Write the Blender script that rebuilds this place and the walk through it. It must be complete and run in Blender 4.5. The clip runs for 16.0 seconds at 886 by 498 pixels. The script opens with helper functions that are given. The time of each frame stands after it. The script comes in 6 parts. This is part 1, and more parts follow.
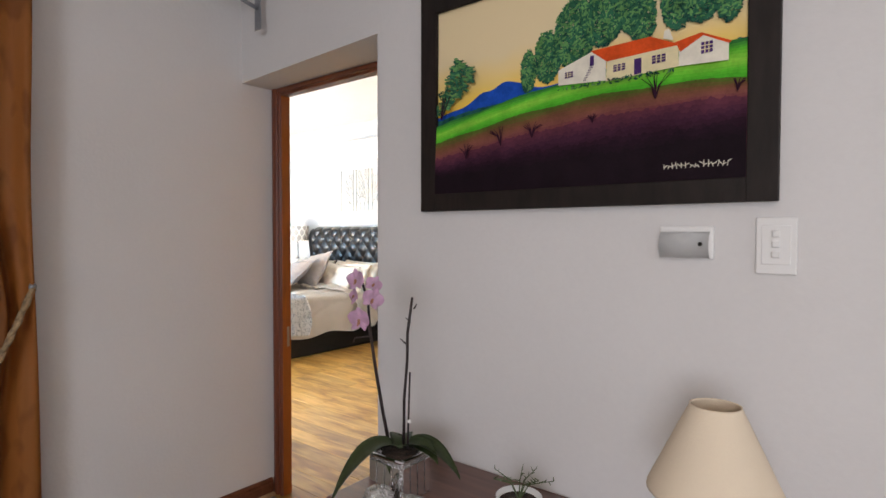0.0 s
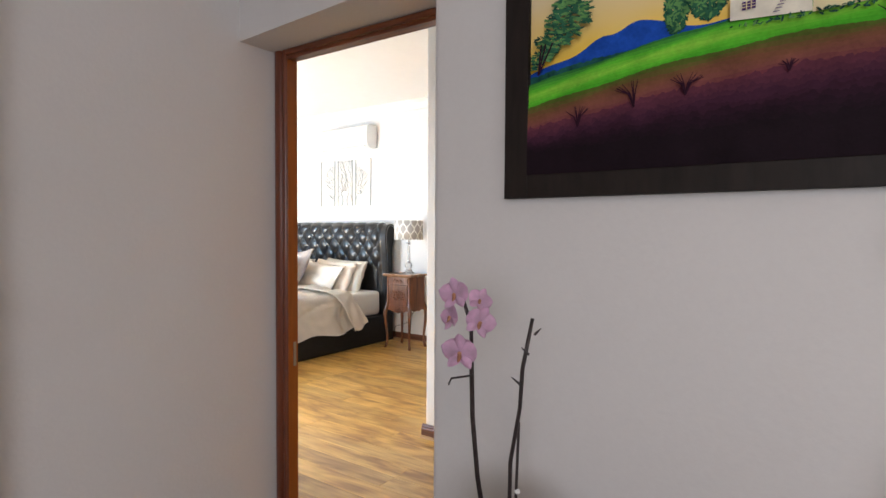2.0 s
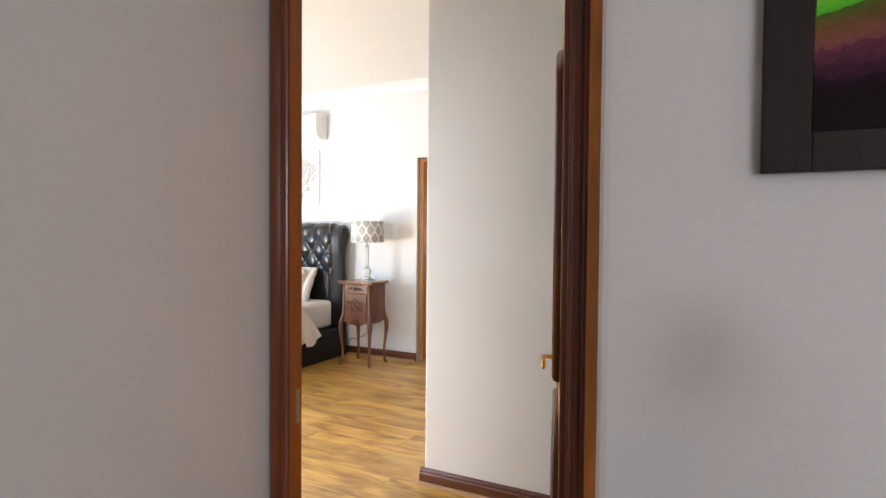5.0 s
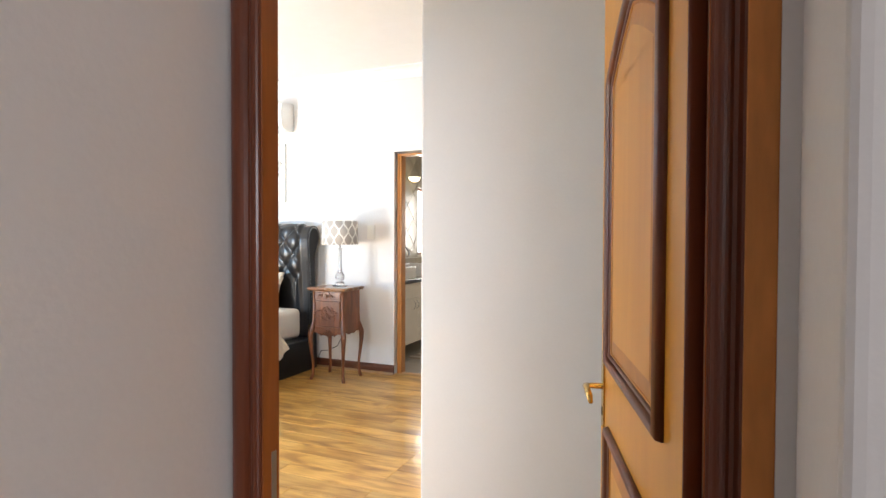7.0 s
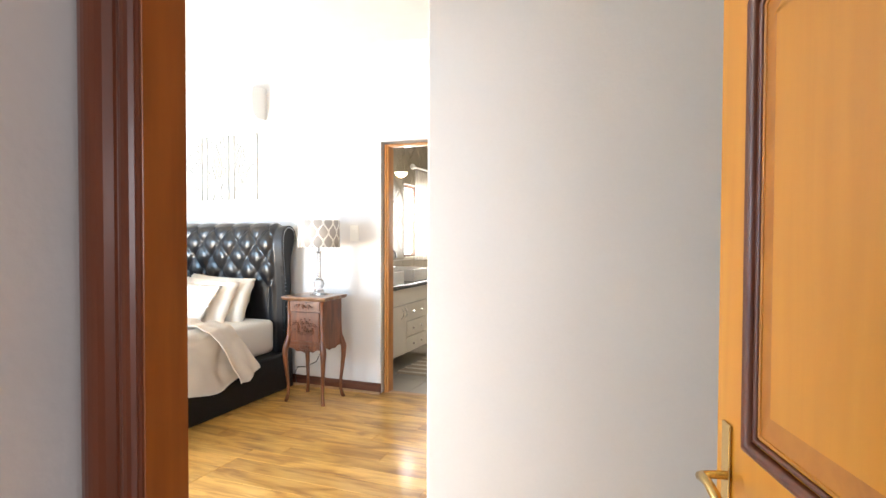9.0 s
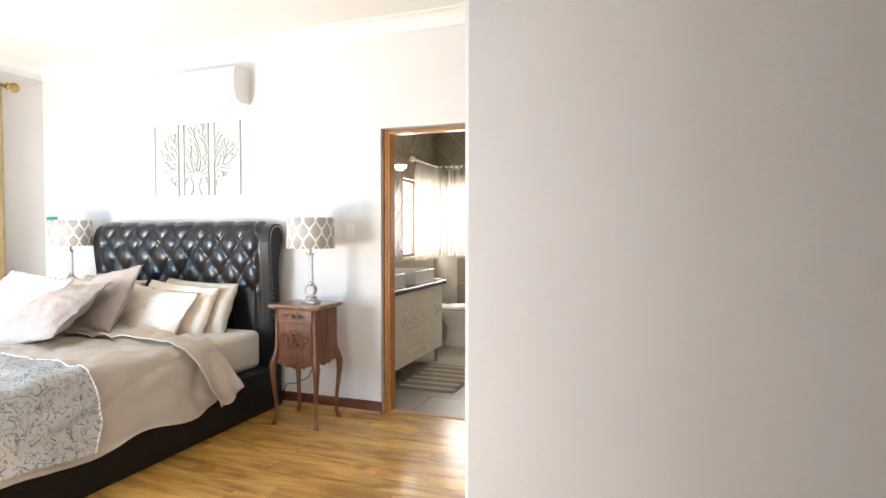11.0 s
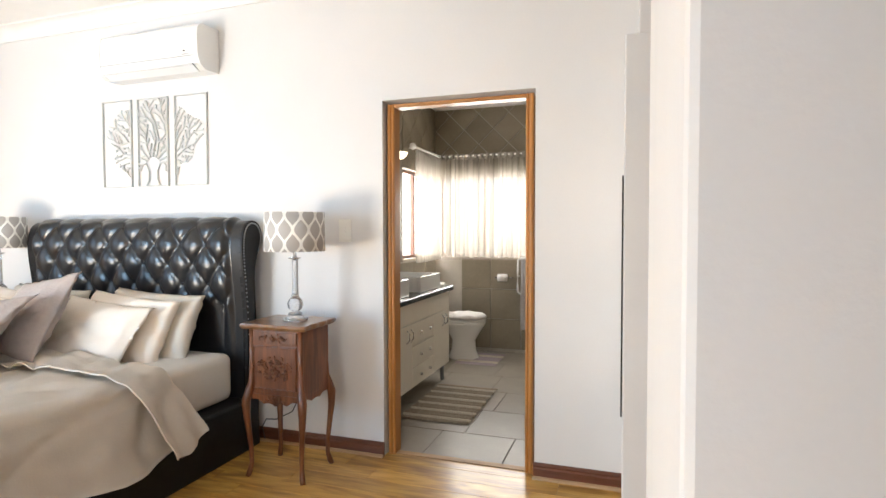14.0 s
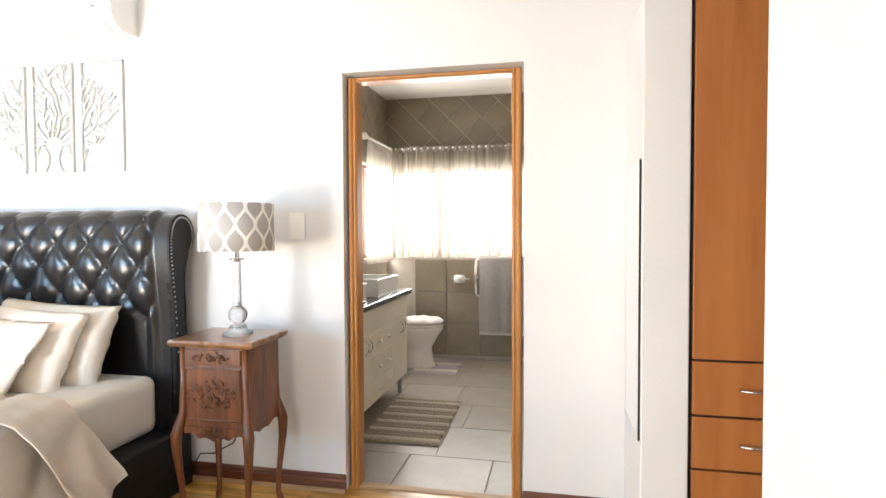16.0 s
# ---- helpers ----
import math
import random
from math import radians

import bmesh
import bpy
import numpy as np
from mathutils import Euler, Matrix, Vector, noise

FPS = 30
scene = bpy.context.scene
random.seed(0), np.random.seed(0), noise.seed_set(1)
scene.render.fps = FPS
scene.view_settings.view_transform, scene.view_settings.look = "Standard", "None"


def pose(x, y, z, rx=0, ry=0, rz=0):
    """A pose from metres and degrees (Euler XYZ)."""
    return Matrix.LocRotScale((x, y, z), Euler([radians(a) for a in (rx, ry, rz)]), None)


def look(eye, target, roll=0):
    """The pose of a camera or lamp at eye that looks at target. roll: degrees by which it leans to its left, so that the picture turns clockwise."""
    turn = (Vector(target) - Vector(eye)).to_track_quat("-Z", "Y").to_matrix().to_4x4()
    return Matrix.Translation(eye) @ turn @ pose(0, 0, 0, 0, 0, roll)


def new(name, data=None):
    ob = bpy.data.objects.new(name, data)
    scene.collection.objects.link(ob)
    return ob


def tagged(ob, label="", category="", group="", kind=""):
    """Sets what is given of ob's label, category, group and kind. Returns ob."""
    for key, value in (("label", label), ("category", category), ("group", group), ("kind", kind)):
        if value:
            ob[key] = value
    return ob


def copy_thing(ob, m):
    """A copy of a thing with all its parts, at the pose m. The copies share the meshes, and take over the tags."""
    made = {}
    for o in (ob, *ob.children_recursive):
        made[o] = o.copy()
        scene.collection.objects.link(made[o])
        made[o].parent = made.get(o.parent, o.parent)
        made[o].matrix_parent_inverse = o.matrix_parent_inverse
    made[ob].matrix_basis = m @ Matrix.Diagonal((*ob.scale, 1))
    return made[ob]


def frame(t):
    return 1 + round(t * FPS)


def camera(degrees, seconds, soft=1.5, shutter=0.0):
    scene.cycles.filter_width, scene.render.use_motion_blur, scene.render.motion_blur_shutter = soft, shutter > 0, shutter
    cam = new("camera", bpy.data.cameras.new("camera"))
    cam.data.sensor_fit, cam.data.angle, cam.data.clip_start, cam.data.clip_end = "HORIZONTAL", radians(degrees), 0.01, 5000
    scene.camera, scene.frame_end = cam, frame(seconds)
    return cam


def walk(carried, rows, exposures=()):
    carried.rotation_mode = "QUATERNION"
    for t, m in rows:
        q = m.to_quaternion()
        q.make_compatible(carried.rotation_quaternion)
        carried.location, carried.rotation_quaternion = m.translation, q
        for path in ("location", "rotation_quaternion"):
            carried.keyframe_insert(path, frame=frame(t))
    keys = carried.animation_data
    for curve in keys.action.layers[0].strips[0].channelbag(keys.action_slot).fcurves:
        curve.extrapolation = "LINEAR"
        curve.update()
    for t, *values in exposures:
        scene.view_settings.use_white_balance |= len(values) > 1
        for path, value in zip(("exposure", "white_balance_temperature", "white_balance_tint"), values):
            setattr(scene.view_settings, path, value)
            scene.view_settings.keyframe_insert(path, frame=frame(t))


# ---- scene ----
cam = camera(77.6, 16.0)
PATH = [
    (0, (-0.282, -0.005, 1.332), (-1.528, 1.558, 1.277), 0.1),
    (0.5, (-0.399, 0.029, 1.33), (-1.616, 1.615, 1.264), 0.0),
    (1, (-0.549, 0.071, 1.331), (-1.745, 1.673, 1.266), 0.2),
    (1.5, (-0.685, 0.106, 1.331), (-1.856, 1.727, 1.264), 0.2),
    (2, (-0.822, 0.163, 1.323), (-1.965, 1.803, 1.259), 0.3),
    (2.5, (-0.976, 0.221, 1.323), (-2.088, 1.883, 1.262), 0.4),
    (3, (-1.101, 0.253, 1.322), (-2.173, 1.941, 1.26), 0.4),
    (3.5, (-1.198, 0.297, 1.316), (-2.233, 2.007, 1.255), 0.4),
    (4, (-1.325, 0.365, 1.326), (-2.317, 2.101, 1.265), 0.3),
    (6.5, (-1.799, 0.654, 1.282), (-2.592, 2.49, 1.244), 0.5),
    (7, (-1.882, 0.792, 1.296), (-2.662, 2.634, 1.254), 0.2),
    (7.5, (-1.96, 0.913, 1.306), (-2.73, 2.758, 1.256), -0.0),
    (8, (-2.045, 1.039, 1.316), (-2.797, 2.891, 1.267), -0.1),
    (8.5, (-2.142, 1.171, 1.321), (-2.871, 3.033, 1.275), 0.2),
    (9, (-2.212, 1.291, 1.316), (-2.924, 3.159, 1.271), 0.2),
    (11.5, (-2.589, 1.847, 1.337), (-3.269, 3.726, 1.276), -0.0),
    (12, (-2.651, 1.953, 1.341), (-3.33, 3.833, 1.276), -0.0),
    (12.5, (-2.717, 2.073, 1.345), (-3.395, 3.953, 1.28), -0.1),
    (13, (-2.79, 2.195, 1.331), (-3.463, 4.077, 1.27), -0.1),
    (13.5, (-2.869, 2.318, 1.349), (-3.534, 4.203, 1.277), -0.1),
    (14, (-2.966, 2.437, 1.337), (-3.603, 4.332, 1.273), -0.1),
    (14.5, (-3.051, 2.541, 1.334), (-3.638, 4.452, 1.268), -0.1),
    (15, (-3.117, 2.649, 1.329), (-3.65, 4.576, 1.26), -0.0),
    (15.5, (-3.21, 2.735, 1.319), (-3.677, 4.679, 1.255), -0.1),
    (16, (-3.287, 2.799, 1.308), (-3.693, 4.756, 1.248), -0.2),
]
EXPOSURES = [(0, 0.34), (3.5, 0.22), (7, 0.42), (8, 0.60), (9, 0.74), (11.5, 0.1), (12.5, -0.14), (14, 0.0), (15, 0.26), (16, 0.44)]
walk(cam, [(t, look(eye, target, roll)) for t, eye, target, roll in PATH], EXPOSURES)

# ---- plan, in metres ----
HW = 5.40        # bedroom face of the headboard wall
PW = 1.42        # lounge face of the picture wall
BW = 1.70        # bedroom face of the picture wall
LX = -2.712       # lounge face of the side wall
BED_L = -7.9     # left wall of the bedroom
CEIL = 2.87
CORNICE = 2.775   # foot of the cove cornice
STUB_X, STUB_Y0, STUB_Y1 = -2.918, 2.985, 3.905
NIB_X, NIB_Y = -2.985, 4.92
BATH_L, BATH_R, BATH_B = -5.06, -3.30, 8.40
BATH_CEIL = 2.70

# ---- world and lights ----
world = bpy.data.worlds.new("world")
scene.world = world
world.use_nodes = True
wn = world.node_tree
sky = wn.nodes.new("ShaderNodeTexSky")
sky.sky_type = "NISHITA"
sky.sun_disc = False
sky.sun_elevation, sky.sun_rotation = radians(40), radians(200)
wn.links.new(sky.outputs["Color"], wn.nodes["Background"].inputs["Color"])
wn.nodes["Background"].inputs["Strength"].default_value = 0.1


def area(name, eye, target, sx, sy, power, colour):
    d = bpy.data.lights.new(name, "AREA")
    d.shape, d.size, d.size_y, d.energy, d.color = "RECTANGLE", sx, sy, power, colour
    ob = new(name, d)
    ob.matrix_world = look(eye, target)
    return ob


SKY_BLUE, PAVING = (0.43, 0.70, 1.0), (1.0, 0.87, 0.70)
# the glass doors let in blue sky above and the sunlit paving's warm light below
area("garden_door_skylight", (-6.5, BW - 0.1, 1.42), (-6.3, 4, 0.55), 1.15, 1.1, 80, SKY_BLUE)
area("garden_door_ground_light", (-6.5, BW - 0.1, 0.46), (-6.2, 4, 0.85), 1.0, 0.75, 128, PAVING)
area("garden_window_skylight", (-4.05, BW - 0.08, 1.62), (-3.6, 3.2, 0.2), 0.9, 0.7, 11, SKY_BLUE)
area("garden_window_ground_light", (-4.05, BW - 0.08, 0.66), (-3.8, 3.2, 0.85), 0.9, 1.1, 11, PAVING)
area("side_window_daylight", (BED_L - 0.12, 3.3, 1.45), (-5, 3.3, 1.2), 1.3, 1.05, 13, (0.42, 0.68, 1.0))
area("bath_window_daylight", (-4.2, BATH_B + 0.2, 1.5), (-4.2, 6, 1.4), 1.5, 0.95, 84, (1.0, 0.97, 0.92))
area("bath_corner_daylight", (BATH_L - 0.2, 7.86, 1.5), (-4, 7.86, 1.4), 0.86, 0.88, 44, (1.0, 0.97, 0.92))
# added fill from behind, evens out the picture wall; no window known there
area("lounge_back_fill", (0.9, -3.28, 1.7), (0.6, 0, 1.35), 1.55, 1.45, 60, (0.88, 0.9, 1.0))
area("lounge_side_daylight", (3.12, -0.9, 1.7), (0, -0.4, 1.45), 1.1, 1.0, 9, (0.92, 0.93, 1.0))
# added warm fill from overhead, with no fitting in the room
area("lounge_warm_fill", (0.2, -1.2, 2.62), (0.2, -1.2, 0), 0.4, 0.4, 13, (1.0, 0.74, 0.52))


# ---- materials ----
def mat(name, colour, rough=0.5, metal=0.0, grain=0.12, scale=8.0, bump=0.15, fine=60.0, stretch=(1, 1, 1), rand=0.0, spec=0.5, coat=0.0):
    """A surface of one base colour, varied at two scales, with fine relief."""
    m = bpy.data.materials.new(name)
    m.use_nodes = True
    nt = m.node_tree
    n, l = nt.nodes, nt.links
    b = n["Principled BSDF"]
    b.inputs["Roughness"].default_value, b.inputs["Metallic"].default_value = rough, metal
    b.inputs["Specular IOR Level"].default_value = spec
    tc = n.new("ShaderNodeTexCoord")
    mp = n.new("ShaderNodeMapping")
    mp.inputs["Scale"].default_value = stretch
    l.new(tc.outputs["Object"], mp.inputs["Vector"])
    a, f = n.new("ShaderNodeTexNoise"), n.new("ShaderNodeTexNoise")
    a.inputs["Scale"].default_value, f.inputs["Scale"].default_value = scale, fine
    a.inputs["Detail"].default_value = 6
    f.inputs["Detail"].default_value = 3
    for t in (a, f):
        l.new(mp.outputs["Vector"], t.inputs["Vector"])
    add = n.new("ShaderNodeMath")
    add.operation = "MULTIPLY_ADD"
    add.inputs[1].default_value = 0.4
    l.new(f.outputs["Fac"], add.inputs[0])
    l.new(a.outputs["Fac"], add.inputs[2])
    ramp = n.new("ShaderNodeValToRGB")
    c = Vector(colour)
    ramp.color_ramp.elements[0].position, ramp.color_ramp.elements[1].position = 0.35, 1.05
    ramp.color_ramp.elements[0].color = (*(c * (1 - grain)), 1)
    ramp.color_ramp.elements[1].color = (*[min(1, v) for v in c * (1 + grain)], 1)
    l.new(add.outputs[0], ramp.inputs["Fac"])
    out = ramp.outputs["Color"]
    if rand:
        oi = n.new("ShaderNodeObjectInfo")
        hsv = n.new("ShaderNodeHueSaturation")
        mr = n.new("ShaderNodeMapRange")
        mr.inputs["To Min"].default_value, mr.inputs["To Max"].default_value = 1 - rand, 1 + rand
        l.new(oi.outputs["Random"], mr.inputs["Value"])
        l.new(mr.outputs["Result"], hsv.inputs["Value"])
        l.new(out, hsv.inputs["Color"])
        out = hsv.outputs["Color"]
    l.new(out, b.inputs["Base Color"])
    if bump:
        bp = n.new("ShaderNodeBump")
        bp.inputs["Strength"].default_value, bp.inputs["Distance"].default_value = bump, 0.01
        l.new(add.outputs[0], bp.inputs["Height"])
        l.new(bp.outputs["Normal"], b.inputs["Normal"])
    if coat:
        b.inputs["Coat Weight"].default_value, b.inputs["Coat Roughness"].default_value = coat, 0.2
    return m


def wood(name, dark, light, axis="z", rough=0.4, scale=1.0, rand=0.0, coat=0.0):
    """Wood with long grain along one axis."""
    m = bpy.data.materials.new(name)
    m.use_nodes = True
    nt = m.node_tree
    n, l = nt.nodes, nt.links
    b = n["Principled BSDF"]
    b.inputs["Roughness"].default_value = rough
    b.inputs["Coat Weight"].default_value = coat
    b.inputs["Coat Roughness"].default_value = 0.15
    tc = n.new("ShaderNodeTexCoord")
    mp = n.new("ShaderNodeMapping")
    s = {"x": (0.9, 9, 9), "y": (9, 0.9, 9), "z": (9, 9, 0.9)}[axis]
    mp.inputs["Scale"].default_value = [v * scale for v in s]
    l.new(tc.outputs["Object"], mp.inputs["Vector"])
    vec = mp.outputs["Vector"]
    if rand:
        oi = n.new("ShaderNodeObjectInfo")
        sh = n.new("ShaderNodeVectorMath")
        sh.operation = "MULTIPLY_ADD"
        sh.inputs[1].default_value = (37, 53, 71)
        l.new(oi.outputs["Random"], sh.inputs[0])
        l.new(vec, sh.inputs[2])
        vec = sh.outputs["Vector"]
    a, f = n.new("ShaderNodeTexNoise"), n.new("ShaderNodeTexNoise")
    a.inputs["Scale"].default_value, a.inputs["Detail"].default_value, a.inputs["Distortion"].default_value = 1.2, 5, 1.6
    f.inputs["Scale"].default_value, f.inputs["Detail"].default_value = 9, 4
    for t in (a, f):
        l.new(vec, t.inputs["Vector"])
    add = n.new("ShaderNodeMath")
    add.operation = "MULTIPLY_ADD"
    add.inputs[1].default_value = 0.35
    l.new(f.outputs["Fac"], add.inputs[0])
    l.new(a.outputs["Fac"], add.inputs[2])
    ramp = n.new("ShaderNodeValToRGB")
    ramp.color_ramp.elements[0].position, ramp.color_ramp.elements[1].position = 0.45, 0.95
    ramp.color_ramp.elements[0].color, ramp.color_ramp.elements[1].color = (*dark, 1), (*light, 1)
    l.new(add.outputs[0], ramp.inputs["Fac"])
    out = ramp.outputs["Color"]
    if rand:
        hsv = n.new("ShaderNodeHueSaturation")
        mr = n.new("ShaderNodeMapRange")
        mr.inputs["To Min"].default_value, mr.inputs["To Max"].default_value = 1 - rand, 1 + rand
        l.new(oi.outputs["Random"], mr.inputs["Value"])
        l.new(mr.outputs["Result"], hsv.inputs["Value"])
        l.new(out, hsv.inputs["Color"])
        out = hsv.outputs["Color"]
    l.new(out, b.inputs["Base Color"])
    bp = n.new("ShaderNodeBump")
    bp.inputs["Strength"].default_value, bp.inputs["Distance"].default_value = 0.1, 0.004
    l.new(add.outputs[0], bp.inputs["Height"])
    l.new(bp.outputs["Normal"], b.inputs["Normal"])
    return m


def plank_wood():
    """Golden laminate with broad cathedral figure in brown and fine grain, each board of its own cut."""
    m = bpy.data.materials.new("golden_laminate")
    m.use_nodes = True
    n, l = m.node_tree.nodes, m.node_tree.links
    b = n["Principled BSDF"]
    b.inputs["Roughness"].default_value = 0.3
    b.inputs["Coat Weight"].default_value, b.inputs["Coat Roughness"].default_value = 0.2, 0.12
    tc, oi, sh = n.new("ShaderNodeTexCoord"), n.new("ShaderNodeObjectInfo"), n.new("ShaderNodeVectorMath")
    sh.operation = "MULTIPLY_ADD"
    sh.inputs[1].default_value = (37, 53, 71)
    l.new(oi.outputs["Random"], sh.inputs[0])
    l.new(tc.outputs["Object"], sh.inputs[2])

    def figure(scale, size, detail, twist):
        mp, no = n.new("ShaderNodeMapping"), n.new("ShaderNodeTexNoise")
        mp.inputs["Scale"].default_value = scale
        l.new(sh.outputs["Vector"], mp.inputs["Vector"])
        l.new(mp.outputs["Vector"], no.inputs["Vector"])
        no.inputs["Scale"].default_value, no.inputs["Detail"].default_value, no.inputs["Distortion"].default_value = size, detail, twist
        return no.outputs["Fac"]
    broad, streak, fine = figure((1.6, 6, 6), 1.2, 2, 1.2), figure((1.3, 11, 11), 1.3, 3, 1.6), figure((3, 40, 40), 2, 3, 0.3)

    def ramp(fac, stops):
        r = n.new("ShaderNodeValToRGB")
        for k, (at, c) in enumerate(stops):
            e = r.color_ramp.elements[k] if k < 2 else r.color_ramp.elements.new(at)
            e.position, e.color = at, (*c, 1)
        l.new(fac, r.inputs["Fac"])
        return r.outputs["Color"]

    def blend(kind, amount, a, c):
        x = n.new("ShaderNodeMix")
        x.data_type, x.blend_type = "RGBA", kind
        x.inputs["Factor"].default_value = amount
        l.new(a, x.inputs["A"])
        l.new(c, x.inputs["B"])
        return x.outputs["Result"]
    base = ramp(broad, [(0.34, (0.34, 0.165, 0.032)), (0.66, (0.68, 0.41, 0.12)), (0.48, (0.55, 0.305, 0.07))])
    base = blend("MULTIPLY", 0.5, base, ramp(streak, [(0.36, (0.45, 0.33, 0.22)), (0.52, (1, 1, 1))]))
    base = blend("MULTIPLY", 0.35, base, ramp(fine, [(0.35, (0.55, 0.48, 0.4)), (0.6, (1, 1, 1))]))
    hsv, mr = n.new("ShaderNodeHueSaturation"), n.new("ShaderNodeMapRange")
    mr.inputs["To Min"].default_value, mr.inputs["To Max"].default_value = 0.82, 1.2
    l.new(oi.outputs["Random"], mr.inputs["Value"])
    l.new(mr.outputs["Result"], hsv.inputs["Value"])
    l.new(base, hsv.inputs["Color"])
    l.new(hsv.outputs["Color"], b.inputs["Base Color"])
    bp = n.new("ShaderNodeBump")
    bp.inputs["Strength"].default_value, bp.inputs["Distance"].default_value = 0.06, 0.002
    l.new(streak, bp.inputs["Height"])
    l.new(bp.outputs["Normal"], b.inputs["Normal"])
    return m


PLASTER = mat("wall_paint", (0.74, 0.72, 0.70), 0.75, grain=0.03, scale=2.2, bump=0.12, fine=90)
LOUNGE_PAINT = mat("lounge_paint", (0.71, 0.69, 0.675), 0.7, grain=0.04, scale=1.8, bump=0.14, fine=70)
CEILING_PAINT = mat("ceiling_paint", (0.85, 0.83, 0.8), 0.8, grain=0.02, bump=0.05)
MAHOGANY = wood("mahogany_frame", (0.085, 0.016, 0.005), (0.20, 0.046, 0.012), "z", 0.32, 0.8, coat=0.3)
# brighter mahogany: the bedroom light on the inner jamb faces is in the colour
LIT_LINING = wood("lit_mahogany_lining", (0.20, 0.05, 0.009), (0.38, 0.11, 0.02), "z", 0.32, 0.8, coat=0.25)
WORN_ORANGE = mat("worn_orange_wood", (0.6, 0.22, 0.045), 0.42, grain=0.5, scale=7, bump=0.12, fine=26, stretch=(1.5, 1.5, 0.35))
MAHOGANY_X = wood("mahogany_rail", (0.10, 0.022, 0.008), (0.26, 0.075, 0.025), "x", 0.35, 1.4, coat=0.3)
SKIRTING = wood("skirting_wood", (0.075, 0.02, 0.009), (0.17, 0.055, 0.025), "x", 0.4, 1.2, coat=0.2)
QUADRANT = wood("pale_quadrant", (0.35, 0.2, 0.1), (0.55, 0.36, 0.2), "x", 0.45)
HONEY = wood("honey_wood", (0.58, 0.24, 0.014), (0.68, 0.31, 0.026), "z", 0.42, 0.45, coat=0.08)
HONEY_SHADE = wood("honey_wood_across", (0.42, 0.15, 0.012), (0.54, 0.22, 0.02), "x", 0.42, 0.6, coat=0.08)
MOULDING = wood("dark_moulding", (0.09, 0.02, 0.008), (0.19, 0.05, 0.02), "z", 0.35, 1.2, coat=0.15)
DOOR_PINE = wood("bath_frame_wood", (0.40, 0.16, 0.036), (0.55, 0.24, 0.06), "z", 0.4, 0.7, coat=0.2)
CHERRY = wood("cherry_cupboard", (0.36, 0.12, 0.03), (0.47, 0.18, 0.05), "z", 0.4, 0.6, coat=0.2)
PLANK = plank_wood()
UNDERLAY = mat("floor_joint", (0.08, 0.045, 0.02), 0.8)
TILE_FLOOR = mat("bath_floor_tile", (0.29, 0.262, 0.22), 0.35, grain=0.14, scale=5, bump=0.06, rand=0.06)
TILE_WALL = mat("bath_wall_tile", (0.24, 0.205, 0.15), 0.3, grain=0.22, scale=4, bump=0.05, rand=0.08)
GROUT = mat("grout", (0.5, 0.46, 0.4), 0.9)
BLACK_GAP = mat("dark_gap", (0.015, 0.012, 0.01), 0.8, grain=0.0, bump=0)


# ---- building helpers ----
def mesh_of(name, bm, material, smooth=False):
    me = bpy.data.meshes.new(name)
    bmesh.ops.recalc_face_normals(bm, faces=bm.faces)
    bm.to_mesh(me)
    bm.free()
    if smooth:
        for p in me.polygons:
            p.use_smooth = True
    if material:
        me.materials.append(material)
    return me


def thing(name, at, label, category, group="", kind=""):
    ob = new(name)
    ob.location = at
    ob.empty_display_size = 0.1
    return tagged(ob, label, category, group, kind)


def part(name, bm, material, parent, label="", smooth=False):
    """One mesh object under a thing or a part; the bmesh is in world metres."""
    ob = new(name, mesh_of(name, bm, material, smooth))
    ob.parent = parent
    up, off = parent, Vector((0, 0, 0))
    while up is not None:
        off += up.location
        up = up.parent
    ob.location = -off
    return tagged(ob, label)


def solid(name, bm, material, label, category, kind="", group="", smooth=False):
    return tagged(new(name, mesh_of(name, bm, material, smooth)), label, category, group, kind)


def box(x0, x1, y0, y1, z0, z1, bevel=0.0, bm=None, seg=2):
    own = bm is None
    b = bmesh.new()
    bmesh.ops.create_cube(b, size=1, matrix=Matrix.Translation(((x0 + x1) / 2, (y0 + y1) / 2, (z0 + z1) / 2)) @ Matrix.Diagonal((abs(x1 - x0), abs(y1 - y0), abs(z1 - z0), 1)))
    if bevel:
        bmesh.ops.bevel(b, geom=b.edges[:], offset=bevel, segments=seg, affect="EDGES", profile=0.5)
    if own:
        return b
    join(bm, b)
    return bm


def join(bm, other):
    me = bpy.data.meshes.new("tmp")
    other.to_mesh(me)
    other.free()
    bm.from_mesh(me)
    bpy.data.meshes.remove(me)
    return bm


def moved(bm, m):
    bmesh.ops.transform(bm, matrix=m, verts=bm.verts)
    return bm


def prism(points, z0, z1):
    """A prism over a plan outline."""
    bm = bmesh.new()
    lo = [bm.verts.new((x, y, z0)) for x, y in points]
    hi = [bm.verts.new((x, y, z1)) for x, y in points]
    k = len(points)
    bm.faces.new(lo), bm.faces.new(hi)
    for i in range(k):
        bm.faces.new((lo[i], lo[(i + 1) % k], hi[(i + 1) % k], hi[i]))
    return bm


